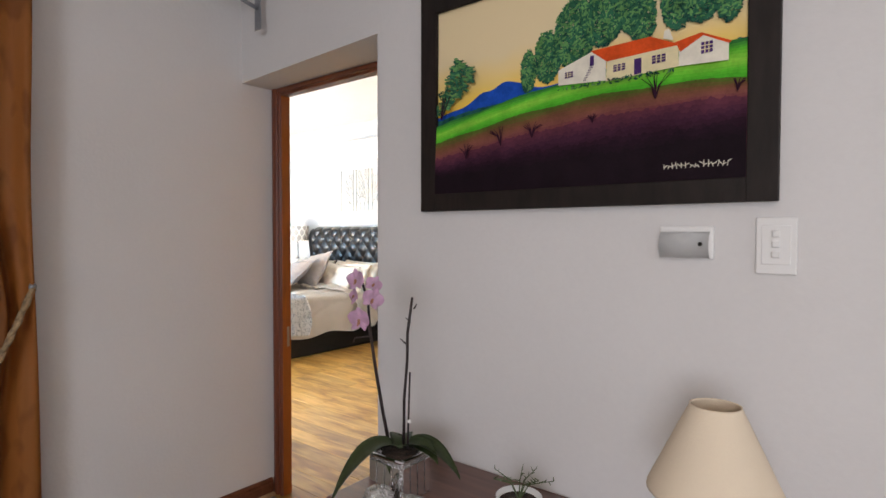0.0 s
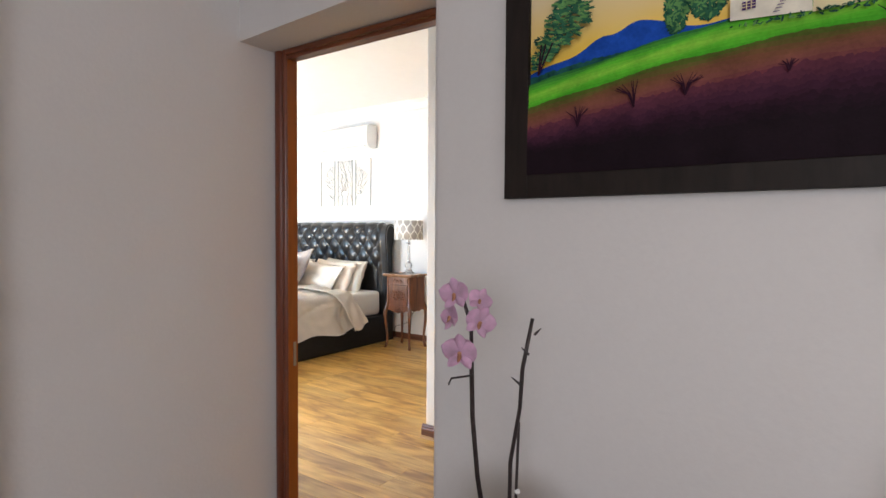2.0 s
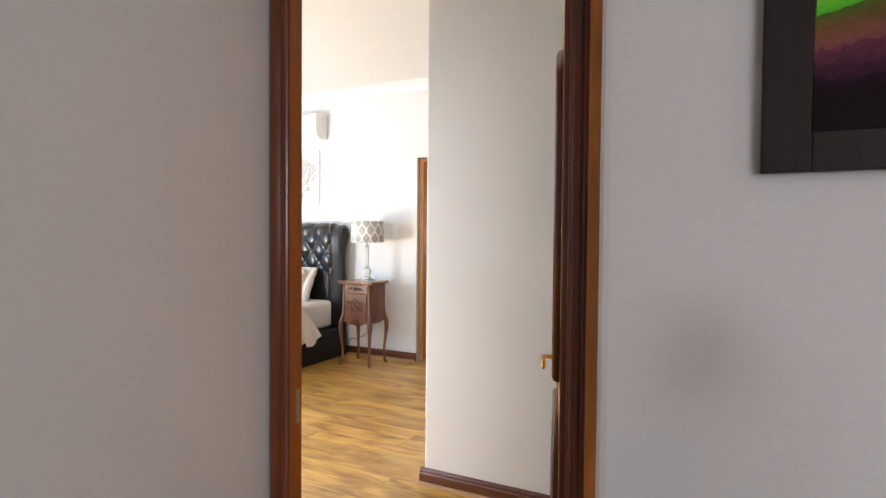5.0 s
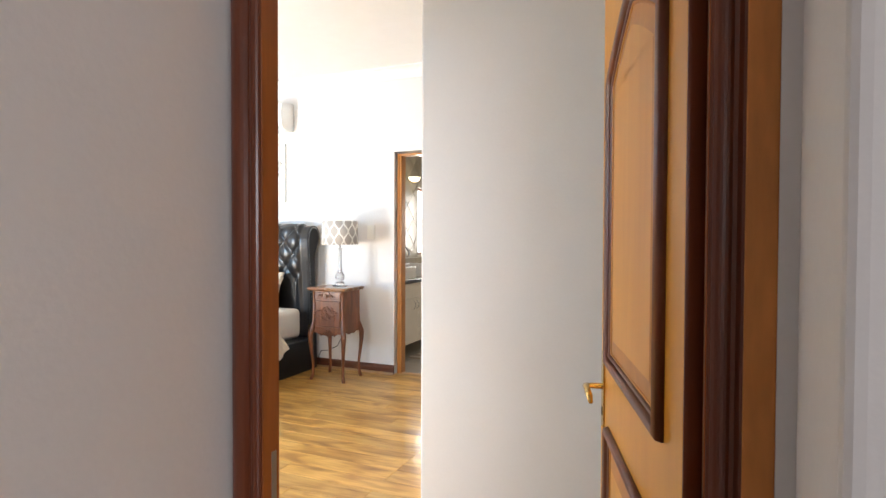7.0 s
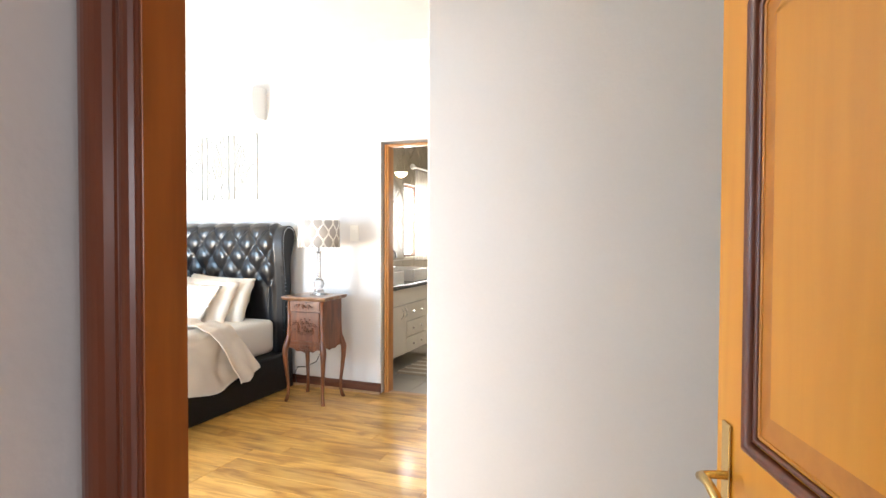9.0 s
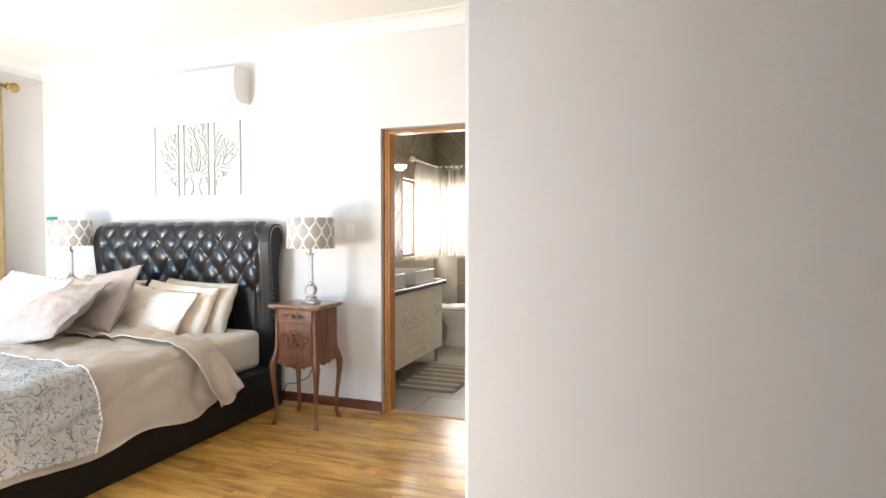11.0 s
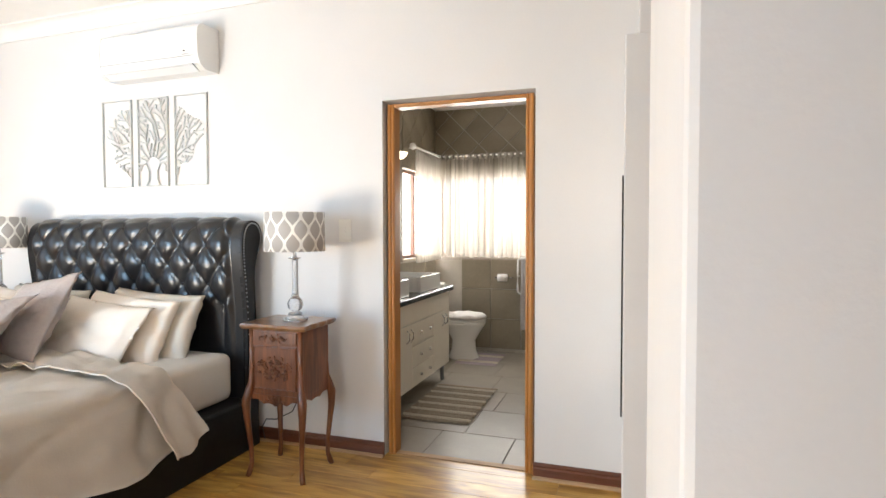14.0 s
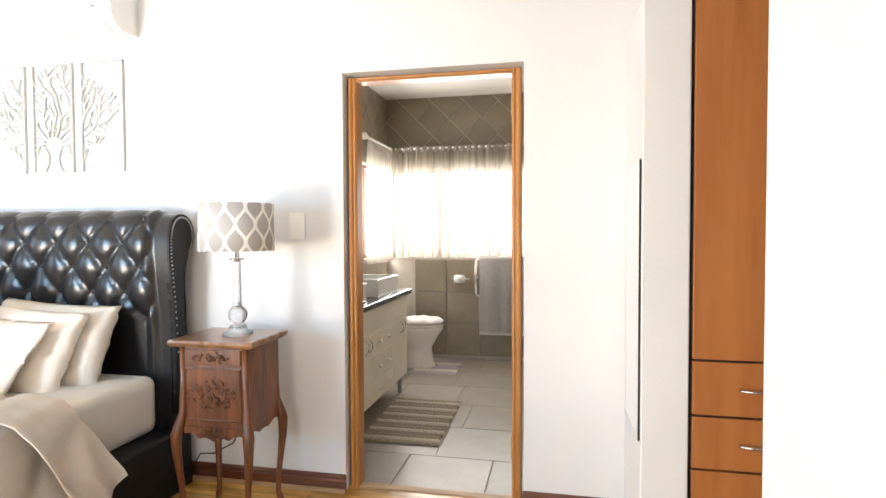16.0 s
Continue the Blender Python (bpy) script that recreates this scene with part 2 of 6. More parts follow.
def lathe(profile, seg=24, at=(0, 0, 0), bm=None, scale=(1, 1, 1)):
    """A turned body from (radius, height) pairs."""
    bm = bm or bmesh.new()
    rings = []
    for r, z in profile:
        if r < 1e-5:
            rings.append([bm.verts.new((at[0], at[1], at[2] + z * scale[2]))])
        else:
            rings.append([bm.verts.new((at[0] + scale[0] * r * math.cos(2 * math.pi * i / seg), at[1] + scale[1] * r * math.sin(2 * math.pi * i / seg), at[2] + z * scale[2])) for i in range(seg)])
    for a, b in zip(rings, rings[1:]):
        for i in range(seg):
            q = [a[i % len(a)], a[(i + 1) % len(a)], b[(i + 1) % len(b)], b[i % len(b)]]
            q = [v for k, v in enumerate(q) if v not in q[:k]]
            if len(q) > 2:
                bm.faces.new(q)
    for end in (rings[0], rings[-1]):
        if len(end) > 2:
            bm.faces.new(end)
    return bm


def tube(points, radius, seg=8, bm=None, closed=False, flat=1.0, up=(0, 0, 1)):
    """A bar swept along points; radius is one number or one a point; flat squeezes it across."""
    bm = bm or bmesh.new()
    pts = [Vector(p) for p in points]
    rad = radius if isinstance(radius, (list, tuple)) else [radius] * len(pts)
    rings = []
    k = len(pts)
    for i, p in enumerate(pts):
        a = pts[(i - 1) % k] if closed or i else p
        b = pts[(i + 1) % k] if closed or i < k - 1 else p
        d = (b - a).normalized()
        u = Vector(up)
        side = d.cross(u)
        if side.length < 1e-3:
            side = d.cross(Vector((1, 0, 0)))
        side.normalize()
        top = side.cross(d).normalized()
        rings.append([bm.verts.new(p + rad[i] * (math.cos(2 * math.pi * j / seg) * side + flat * math.sin(2 * math.pi * j / seg) * top)) for j in range(seg)])
    pairs = list(zip(rings, rings[1:])) + ([(rings[-1], rings[0])] if closed else [])
    for a, b in pairs:
        for j in range(seg):
            bm.faces.new((a[j], a[(j + 1) % seg], b[(j + 1) % seg], b[j]))
    if not closed:
        bm.faces.new(rings[0]), bm.faces.new(rings[-1])
    return bm


def ball(at, r, bm=None, u=10, v=6, scale=(1, 1, 1)):
    b = bmesh.new()
    bmesh.ops.create_uvsphere(b, u_segments=u, v_segments=v, radius=r, matrix=Matrix.Translation(at) @ Matrix.Diagonal((*scale, 1)))
    return b if bm is None else join(bm, b)


def sheet(f, nu, nv, thick=0.0):
    """A grid surface f(u, v), u and v from 0 to 1, with a thickness along its normals."""
    bm = bmesh.new()
    g = [[bm.verts.new(f(i / nu, j / nv)) for j in range(nv + 1)] for i in range(nu + 1)]
    for i in range(nu):
        for j in range(nv):
            bm.faces.new((g[i][j], g[i + 1][j], g[i + 1][j + 1], g[i][j + 1]))
    if thick:
        bmesh.ops.solidify(bm, geom=bm.faces[:], thickness=thick)
    return bm


# ---- the setting ----
def structure(name, bm, material, label, category="wall"):
    return solid(name, bm, material, label, category, "structure")


bm = bmesh.new()
for x0, x1, z0, z1 in ((BED_L - 0.2, -4.335, 0, CEIL), (-3.44, 0.5, 0, CEIL), (-4.335, -3.44, 2.1, CEIL)):
    box(x0, x1, HW, HW + 0.2, z0, z1, bm=bm)
structure("wall_headboard", bm, PLASTER, "off-white painted plaster wall with a doorway to the bathroom")

bm = bmesh.new()
box(-1.0, 3.2, PW, BW, 0, 2.95, bm=bm)
join(bm, prism([(-1.0, PW), (-1.0, BW), (LX, BW), (LX, PW + 0.065), (-1.705, PW)], 2.056, 2.95))
join(bm, moved(prism([(-1.0, PW), (-1.0, BW), (-1.758, BW), (-1.758, 1.63), (-1.735, 1.628), (-1.734, PW + 0.016), (-1.7315, PW + 0.008), (-1.725, PW + 0.003), (-1.715, PW + 0.0008), (-1.70, PW)], 0, 2.056), Matrix()))
structure("wall_picture", bm, LOUNGE_PAINT, "off-white painted wall with a deep doorway to the bedroom")

bm = bmesh.new()
box(LX - 0.15, LX, -3.2, BW, 0, 2.95, bm=bm)
structure("wall_lounge_side", bm, LOUNGE_PAINT, "plain off-white painted side wall of the lounge")

bm = bmesh.new()
for x0, x1, z0, z1 in ((BED_L - 0.2, -7.17, 0, CEIL), (-5.83, -4.58, 0, CEIL), (-3.52, LX - 0.15, 0, CEIL), (-7.17, -5.83, 2.05, CEIL), (-4.58, -3.52, 2.05, CEIL)):
    box(x0, x1, BW - 0.2, BW, z0, z1, bm=bm)
structure("wall_garden", bm, PLASTER, "plain off-white wall with two tall openings to the garden")

bm = bmesh.new()
for y0, y1, z0, z1 in ((BW - 0.2, 2.35, 0, CEIL), (4.25, HW + 0.2, 0, CEIL), (2.35, 4.25, 0, 0.8), (2.35, 4.25, 2.1, CEIL)):
    box(BED_L - 0.2, BED_L, y0, y1, z0, z1, bm=bm)
structure("wall_bedroom_left", bm, PLASTER, "off-white painted wall with a curtained window")

structure("wall_stub", box(STUB_X, 0.5, STUB_Y0, STUB_Y1, 0, CEIL, 0.012), PLASTER, "thick off-white plastered wall block with rounded corners")
structure("wall_entry_right", box(-0.9, -0.75, BW, STUB_Y0, 0, CEIL), PLASTER, "plain off-white wall behind the open door")
structure("wall_dressing_end", box(-0.6, -0.45, STUB_Y1, HW, 0, CEIL), PLASTER, "plain off-white end wall of the dressing passage")
structure("wall_over_nib", box(NIB_X + 0.06, -2.8185, NIB_Y + 0.03, HW, 2.17, CEIL), PLASTER, "recessed plaster above the cupboard side panel")
structure("wall_nib", box(NIB_X, -2.8185, NIB_Y, HW, 0, 2.17, 0.006), PLASTER, "narrow white side panel of the built-in cupboards", "panel")

structure("floor_lounge", box(LX, 3.2, -3.2, BW - 0.08, -0.1, 0.0), TILE_FLOOR, "pale tiled floor of the lounge", "floor")
floor_bed = structure("floor_bedroom", box(BED_L, -0.45, BW - 0.08, HW + 0.08, -0.1, -0.006), UNDERLAY, "golden oak laminate plank floor", "floor")
floor_bath = structure("floor_bathroom", box(BATH_L, BATH_R, HW + 0.08, BATH_B, -0.1, -0.006), GROUT, "beige ceramic tile floor", "floor")

structure("ceiling_bedroom", box(BED_L - 0.2, 0.5, BW - 0.2, HW + 0.2, CEIL, CEIL + 0.1), CEILING_PAINT, "white painted plaster ceiling", "ceiling")
structure("ceiling_lounge", box(LX - 0.15, 3.2, -3.2, BW - 0.201, 2.95, 3.05), CEILING_PAINT, "white painted lounge ceiling", "ceiling")
structure("ceiling_bathroom", box(BATH_L - 0.2, BATH_R + 0.15, HW + 0.2, BATH_B + 0.2, BATH_CEIL, BATH_CEIL + 0.1), CEILING_PAINT, "white painted bathroom ceiling", "ceiling")

# unseen back wall; its opening is made up to hold the fill lamp
bm = bmesh.new()
for x0, x1, z0, z1 in ((LX - 0.15, 0.1, 0, 2.95), (1.7, 3.2, 0, 2.95), (0.1, 1.7, 0, 0.85), (0.1, 1.7, 2.35, 2.95)):
    box(x0, x1, -3.35, -3.2, z0, z1, bm=bm)
structure("wall_lounge_back", bm, LOUNGE_PAINT, "plain off-white unseen lounge wall with an opening added for the fill lamp")
bm = bmesh.new()
for y0, y1, z0, z1 in ((-3.2, -1.48, 0, 2.95), (-0.32, PW, 0, 2.95), (-1.48, -0.32, 0, 1.15), (-1.48, -0.32, 2.25, 2.95)):
    box(3.0, 3.2, y0, y1, z0, z1, bm=bm)
structure("wall_lounge_right", bm, LOUNGE_PAINT, "plain off-white right wall of the lounge with a window opening")


def cornice(name, a, b, out):
    """A plaster cove between wall and ceiling, from a to b in plan; out is the way the wall faces."""
    a, b, o = Vector((*a, 0)), Vector((*b, 0)), Vector((*out, 0))
    h = CEIL - CORNICE
    prof = [(0.0, 0.0), (0.012, 0.0), (0.012, 0.012)] + [(0.012 + (h - 0.02) * (1 - math.cos(k * math.pi / 16)), 0.012 + (h - 0.024) * math.sin(k * math.pi / 16)) for k in range(1, 9)] + [(h + 0.004, h - 0.012), (h + 0.004, h), (0.0, h)]
    bm = bmesh.new()
    ends = [[bm.verts.new(p + o * d + Vector((0, 0, CORNICE + z))) for d, z in prof] for p in (a, b)]
    k = len(prof)
    for i in range(k):
        bm.faces.new((ends[0][i], ends[0][(i + 1) % k], ends[1][(i + 1) % k], ends[1][i]))
    bm.faces.new(ends[0]), bm.faces.new(ends[1])
    return structure(name, bm, CEILING_PAINT, "white plaster cove cornice under the ceiling", "cornice")


cornice("trim_cornice", (BED_L, HW), (NIB_X, HW), (0, -1))
cornice("trim_cornice", (BED_L, BW), (BED_L, HW), (1, 0))

# bathroom shell: the window turns the corner
bm = bmesh.new()
for x0, x1, z0, z1 in ((BATH_L - 0.2, BATH_R + 0.15, 0, 1.06), (BATH_L - 0.2, BATH_R + 0.15, 1.96, BATH_CEIL), (BATH_L - 0.2, -5.0, 1.06, 1.96), (-3.45, BATH_R + 0.15, 1.06, 1.96)):
    box(x0, x1, BATH_B, BATH_B + 0.15, z0, z1, bm=bm)
wall_bath_back = structure("wall_bath_back", bm, GROUT, "grey-brown tiled bathroom wall with a wide window")
bm = bmesh.new()
for y0, y1, z0, z1 in ((HW + 0.2, 7.42, 0, BATH_CEIL), (7.42, 8.3, 0, 1.06), (7.42, 8.3, 1.96, BATH_CEIL), (8.3, BATH_B, 0, BATH_CEIL)):
    box(BATH_L - 0.2, BATH_L, y0, y1, z0, z1, bm=bm)
wall_bath_left = structure("wall_bath_left", bm, GROUT, "grey-brown tiled bathroom wall beside the basins")
structure("wall_bath_right", box(BATH_R, BATH_R + 0.15, HW + 0.2, BATH_B, 0, BATH_CEIL), TILE_WALL, "plain grey-brown bathroom wall")

# ---- more materials ----
WHITE_GLOSS = mat("white_plastic", (0.82, 0.81, 0.79), 0.3, grain=0.02, bump=0.02)
CERAMIC = mat("white_ceramic", (0.85, 0.85, 0.84), 0.12, grain=0.01, bump=0)
VANITY = mat("vanity_lacquer", (0.80, 0.75, 0.66), 0.35, grain=0.03, bump=0.03)
STONE_TOP = mat("dark_counter", (0.1, 0.1, 0.11), 0.15, grain=0.3, scale=40, bump=0)
CHROME = mat("chrome", (0.75, 0.75, 0.76), 0.12, 1.0, grain=0.03, bump=0)
BRASS = mat("brass", (0.72, 0.5, 0.2), 0.25, 1.0, grain=0.08, bump=0.03)
STEEL = mat("grey_steel", (0.35, 0.36, 0.38), 0.4, 0.8, grain=0.15, bump=0.05)
LEATHER = mat("black_leather", (0.010, 0.0095, 0.011), 0.30, grain=0.3, scale=14, bump=0.08, fine=240, spec=0.55, coat=0.2)
BASE_LEATHER = mat("matt_black_leather", (0.010, 0.009, 0.009), 0.42, grain=0.3, scale=14, bump=0.15, fine=240, spec=0.25)
LINEN = mat("beige_cotton", (0.90, 0.80, 0.69), 0.85, grain=0.05, scale=5, bump=0.22, fine=150)
TAUPE = mat("taupe_embroidered_cotton", (0.44, 0.37, 0.335), 0.75, grain=0.08, scale=22, bump=0.5, fine=60)
IVORY = mat("ivory_cotton", (0.69, 0.62, 0.53), 0.85, grain=0.05, scale=6, bump=0.22, fine=150)
SHEET_COTTON = mat("fitted_sheet", (0.74, 0.69, 0.62), 0.85, grain=0.04, scale=6, bump=0.2, fine=120)
WALNUT = wood("carved_walnut", (0.075, 0.02, 0.007), (0.25, 0.082, 0.028), "z", 0.33, 2.0, coat=0.3)
WALNUT_TOP = wood("walnut_top", (0.14, 0.055, 0.02), (0.33, 0.16, 0.07), "x", 0.28, 2.0, coat=0.4)
TABLE_WOOD = wood("chest_wood", (0.075, 0.025, 0.014), (0.17, 0.07, 0.045), "x", 0.3, 1.4, coat=0.3)
FRAME_BLACK = mat("picture_frame_black", (0.016, 0.011, 0.009), 0.55, grain=0.4, scale=30, bump=0.12, stretch=(1, 1, 0.2), spec=0.25)
SHADE_CREAM = mat("cream_shade", (0.78, 0.66, 0.5), 0.9, grain=0.03, bump=0.15, fine=220)
SILVER_LEAF = mat("silver_mosaic", (0.62, 0.61, 0.6), 0.22, 0.9, grain=0.5, scale=70, bump=0.9, fine=120)
LEAF = mat("orchid_leaf", (0.075, 0.105, 0.04), 0.35, grain=0.25, scale=18, bump=0.12)
STEM = mat("orchid_stem", (0.03, 0.02, 0.02), 0.5, grain=0.4, scale=60, bump=0.3)
PETAL = mat("orchid_petal", (0.80, 0.53, 0.71), 0.55, grain=0.28, scale=40, bump=0.1)
PETAL_LIP = mat("orchid_lip", (0.50, 0.24, 0.14), 0.5, grain=0.4, scale=80, bump=0.1)
SOIL = mat("potting_soil", (0.035, 0.022, 0.015), 0.95, grain=0.6, scale=60, bump=1.0)
# white wall art, greyed to stand in for the shadows of its relief
ART_SHADED = mat("art_shaded_white", (0.60, 0.60, 0.58), 0.55, 0.0, grain=0.05, bump=0.02)
SWITCH_IVORY = mat("ivory_switch", (0.85, 0.83, 0.77), 0.35, grain=0.02, bump=0)
GREEN_TAG = mat("green_plastic", (0.03, 0.3, 0.2), 0.4, grain=0.05, bump=0)
RUG_DARK = mat("rug_taupe", (0.34, 0.29, 0.23), 0.95, grain=0.35, scale=60, bump=0.9, fine=260)
RUG_LIGHT = mat("rug_cream", (0.6, 0.55, 0.46), 0.95, grain=0.25, scale=60, bump=0.9, fine=260)
RUG_MAUVE = mat("rug_mauve", (0.42, 0.36, 0.4), 0.95, grain=0.25, scale=60, bump=0.8, fine=260)
TOWEL = mat("white_towel", (0.68, 0.66, 0.66), 0.95, grain=0.08, scale=30, bump=0.7, fine=300)
BLACK_RUBBER = mat("black_cord", (0.02, 0.02, 0.02), 0.5, grain=0.1, bump=0)
MIRROR = mat("mirror_silver", (0.9, 0.9, 0.9), 0.02, 1.0, grain=0.0, bump=0)
GILT = mat("gilt_frame", (0.5, 0.34, 0.12), 0.35, 0.8, grain=0.3, scale=40, bump=0.3)


def glass(name, tint, rough=0.0):
    m = bpy.data.materials.new(name)
    m.use_nodes = True
    b = m.node_tree.nodes["Principled BSDF"]
    b.inputs["Base Color"].default_value = (*tint, 1)
    b.inputs["Transmission Weight"].default_value, b.inputs["Roughness"].default_value, b.inputs["IOR"].default_value = 0.82, rough, 1.45
    return m


CRYSTAL = glass("crystal_glass", (0.97, 0.98, 1.0), 0.0)


def cloth(name, colour, second, through_share, scale=3.0, stretch=(1, 1, 1), cut=(0.5, 0.6), rough=0.9, clear=0.0, lines=False):
    """Thin cloth with a woven figure that lets light through."""
    m = bpy.data.materials.new(name)
    m.use_nodes = True
    nt = m.node_tree
    n, l = nt.nodes, nt.links
    b = n["Principled BSDF"]
    b.inputs["Roughness"].default_value = rough
    tc, mp, no, ramp = n.new("ShaderNodeTexCoord"), n.new("ShaderNodeMapping"), n.new("ShaderNodeTexNoise"), n.new("ShaderNodeValToRGB")
    mp.inputs["Scale"].default_value = stretch
    l.new(tc.outputs["Object"], mp.inputs["Vector"])
    l.new(mp.outputs["Vector"], no.inputs["Vector"])
    no.inputs["Scale"].default_value, no.inputs["Detail"].default_value = scale, 3
    ramp.color_ramp.elements[0].position, ramp.color_ramp.elements[1].position = cut
    ramp.color_ramp.elements[0].color, ramp.color_ramp.elements[1].color = (*colour, 1), (*second, 1)
    if lines:
        no.inputs["Distortion"].default_value = 1.2
        for at in (2 * cut[1] - cut[0], cut[0] - 0.16, cut[0] - 0.13, cut[0] - 0.10):
            e = ramp.color_ramp.elements.new(at)
            e.color = (*(Vector(colour) * 0.3 + Vector(second) * 0.7 if at == cut[0] - 0.13 else colour), 1)
    l.new(no.outputs["Fac"], ramp.inputs["Fac"])
    l.new(ramp.outputs["Color"], b.inputs["Base Color"])
    tr, mix = n.new("ShaderNodeBsdfTranslucent"), n.new("ShaderNodeMixShader")
    l.new(ramp.outputs["Color"], tr.inputs["Color"])
    mix.inputs["Fac"].default_value = through_share
    l.new(b.outputs["BSDF"], mix.inputs[1])
    l.new(tr.outputs["BSDF"], mix.inputs[2])
    out = mix.outputs["Shader"]
    if clear:
        tp, mix2 = n.new("ShaderNodeBsdfTransparent"), n.new("ShaderNodeMixShader")
        mix2.inputs["Fac"].default_value = clear
        l.new(out, mix2.inputs[1])
        l.new(tp.outputs["BSDF"], mix2.inputs[2])
        out = mix2.outputs["Shader"]
    l.new(out, n["Material Output"].inputs["Surface"])
    return m


CURTAIN = cloth("bronze_damask", (0.50, 0.195, 0.045), (0.36, 0.128, 0.028), 0.1, 7, (1, 1, 0.45), (0.5, 0.56), 0.6)
CREAM_CURTAIN = cloth("cream_curtain", (0.62, 0.5, 0.28), (0.55, 0.42, 0.22), 0.4, 6)
SHEER = cloth("sheer_voile", (0.60, 0.56, 0.50), (0.46, 0.42, 0.37), 0.4, 8, (1, 1, 0.1), (0.4, 0.6), 0.9, 0.52)
TOILE = cloth("toile_print", (0.88, 0.86, 0.83), (0.24, 0.235, 0.25), 0.0, 13, (1, 1, 1), (0.53, 0.56), lines=True)


def ogee_shade():
    """Grey drum fabric with a pale ogee trellis, laid out round the axis."""
    m = bpy.data.materials.new("ogee_trellis_fabric")
    m.use_nodes = True
    nt = m.node_tree
    n, l = nt.nodes, nt.links
    b = n["Principled BSDF"]
    b.inputs["Roughness"].default_value = 0.9
    tc, sep = n.new("ShaderNodeTexCoord"), n.new("ShaderNodeSeparateXYZ")
    l.new(tc.outputs["Object"], sep.inputs[0])

    def op(kind, a, c=None, d=None):
        q = n.new("ShaderNodeMath")
        q.operation = kind
        for i, v in enumerate((a, c, d)):
            if v is None:
                continue
            if isinstance(v, (int, float)):
                q.inputs[i].default_value = v
            else:
                l.new(v, q.inputs[i])
        return q.outputs[0]
    ang = op("MULTIPLY", op("ARCTAN2", sep.outputs["Y"], sep.outputs["X"]), 12 / (2 * math.pi))
    wave = op("MULTIPLY", op("SINE", op("MULTIPLY", sep.outputs["Z"], 2 * math.pi / 0.155)), 0.25)
    band = None
    for sign, shift in ((1, 0.25), (-1, 0.75)):
        v = op("ADD", op("MULTIPLY_ADD", wave, sign, ang), shift + 10)
        f = op("ABSOLUTE", op("SUBTRACT", op("FRACT", v), 0.5))
        line = op("LESS_THAN", f, 0.095)
        band = line if band is None else op("MAXIMUM", band, line)
    mix = n.new("ShaderNodeMix")
    mix.data_type = "RGBA"
    l.new(band, mix.inputs["Factor"])
    mix.inputs["A"].default_value, mix.inputs["B"].default_value = (0.47, 0.44, 0.41, 1), (0.92, 0.90, 0.85, 1)
    l.new(mix.outputs["Result"], b.inputs["Base Color"])
    return m


OGEE = ogee_shade()
GLOW = bpy.data.materials.new("lit_glass")
GLOW.use_nodes = True
GLOW.node_tree.nodes["Principled BSDF"].inputs["Emission Color"].default_value = (1.0, 0.86, 0.6, 1)
GLOW.node_tree.nodes["Principled BSDF"].inputs["Emission Strength"].default_value = 2.5


# ---- skirtings, frames and doors ----
def skirting(name, a, b, out):
    """A moulded skirting with a pale quadrant at its foot, from a to b in plan; out is the way the wall faces."""
    a, b, o = Vector((*a, 0)), Vector((*b, 0)), Vector((*out, 0))
    ob = thing(name, (0, 0, 0), "dark stained wooden skirting board along the wall", "skirting", "skirtings", "structure")
    for nm, prof, m in (("board", [(0.001, 0), (0.02, 0), (0.02, 0.054), (0.014, 0.063), (0.016, 0.07), (0.008, 0.081), (0.001, 0.083)], SKIRTING), ("quadrant", [(0.0205, 0), (0.036, 0), (0.034, 0.008), (0.0205, 0.015)], QUADRANT)):
        bm = bmesh.new()
        ends = [[bm.verts.new(p + o * d + Vector((0, 0, z))) for d, z in prof] for p in (a, b)]
        k = len(prof)
        for i in range(k):
            bm.faces.new((ends[0][i], ends[0][(i + 1) % k], ends[1][(i + 1) % k], ends[1][i]))
        bm.faces.new(ends[0]), bm.faces.new(ends[1])
        part(nm, bm, m, ob)
    return ob


skirting("baseboard", (BED_L, HW), (-4.33, HW), (0, -1))
skirting("baseboard", (-3.445, HW), (NIB_X - 0.001, HW), (0, -1))
skirting("baseboard", (STUB_X - 0.02, STUB_Y0), (-0.9, STUB_Y0), (0, -1))
skirting("baseboard", (BED_L, BW), (BED_L, HW - 0.04), (1, 0))
skirting("baseboard", (LX, -3.2), (LX, 1.635), (1, 0))


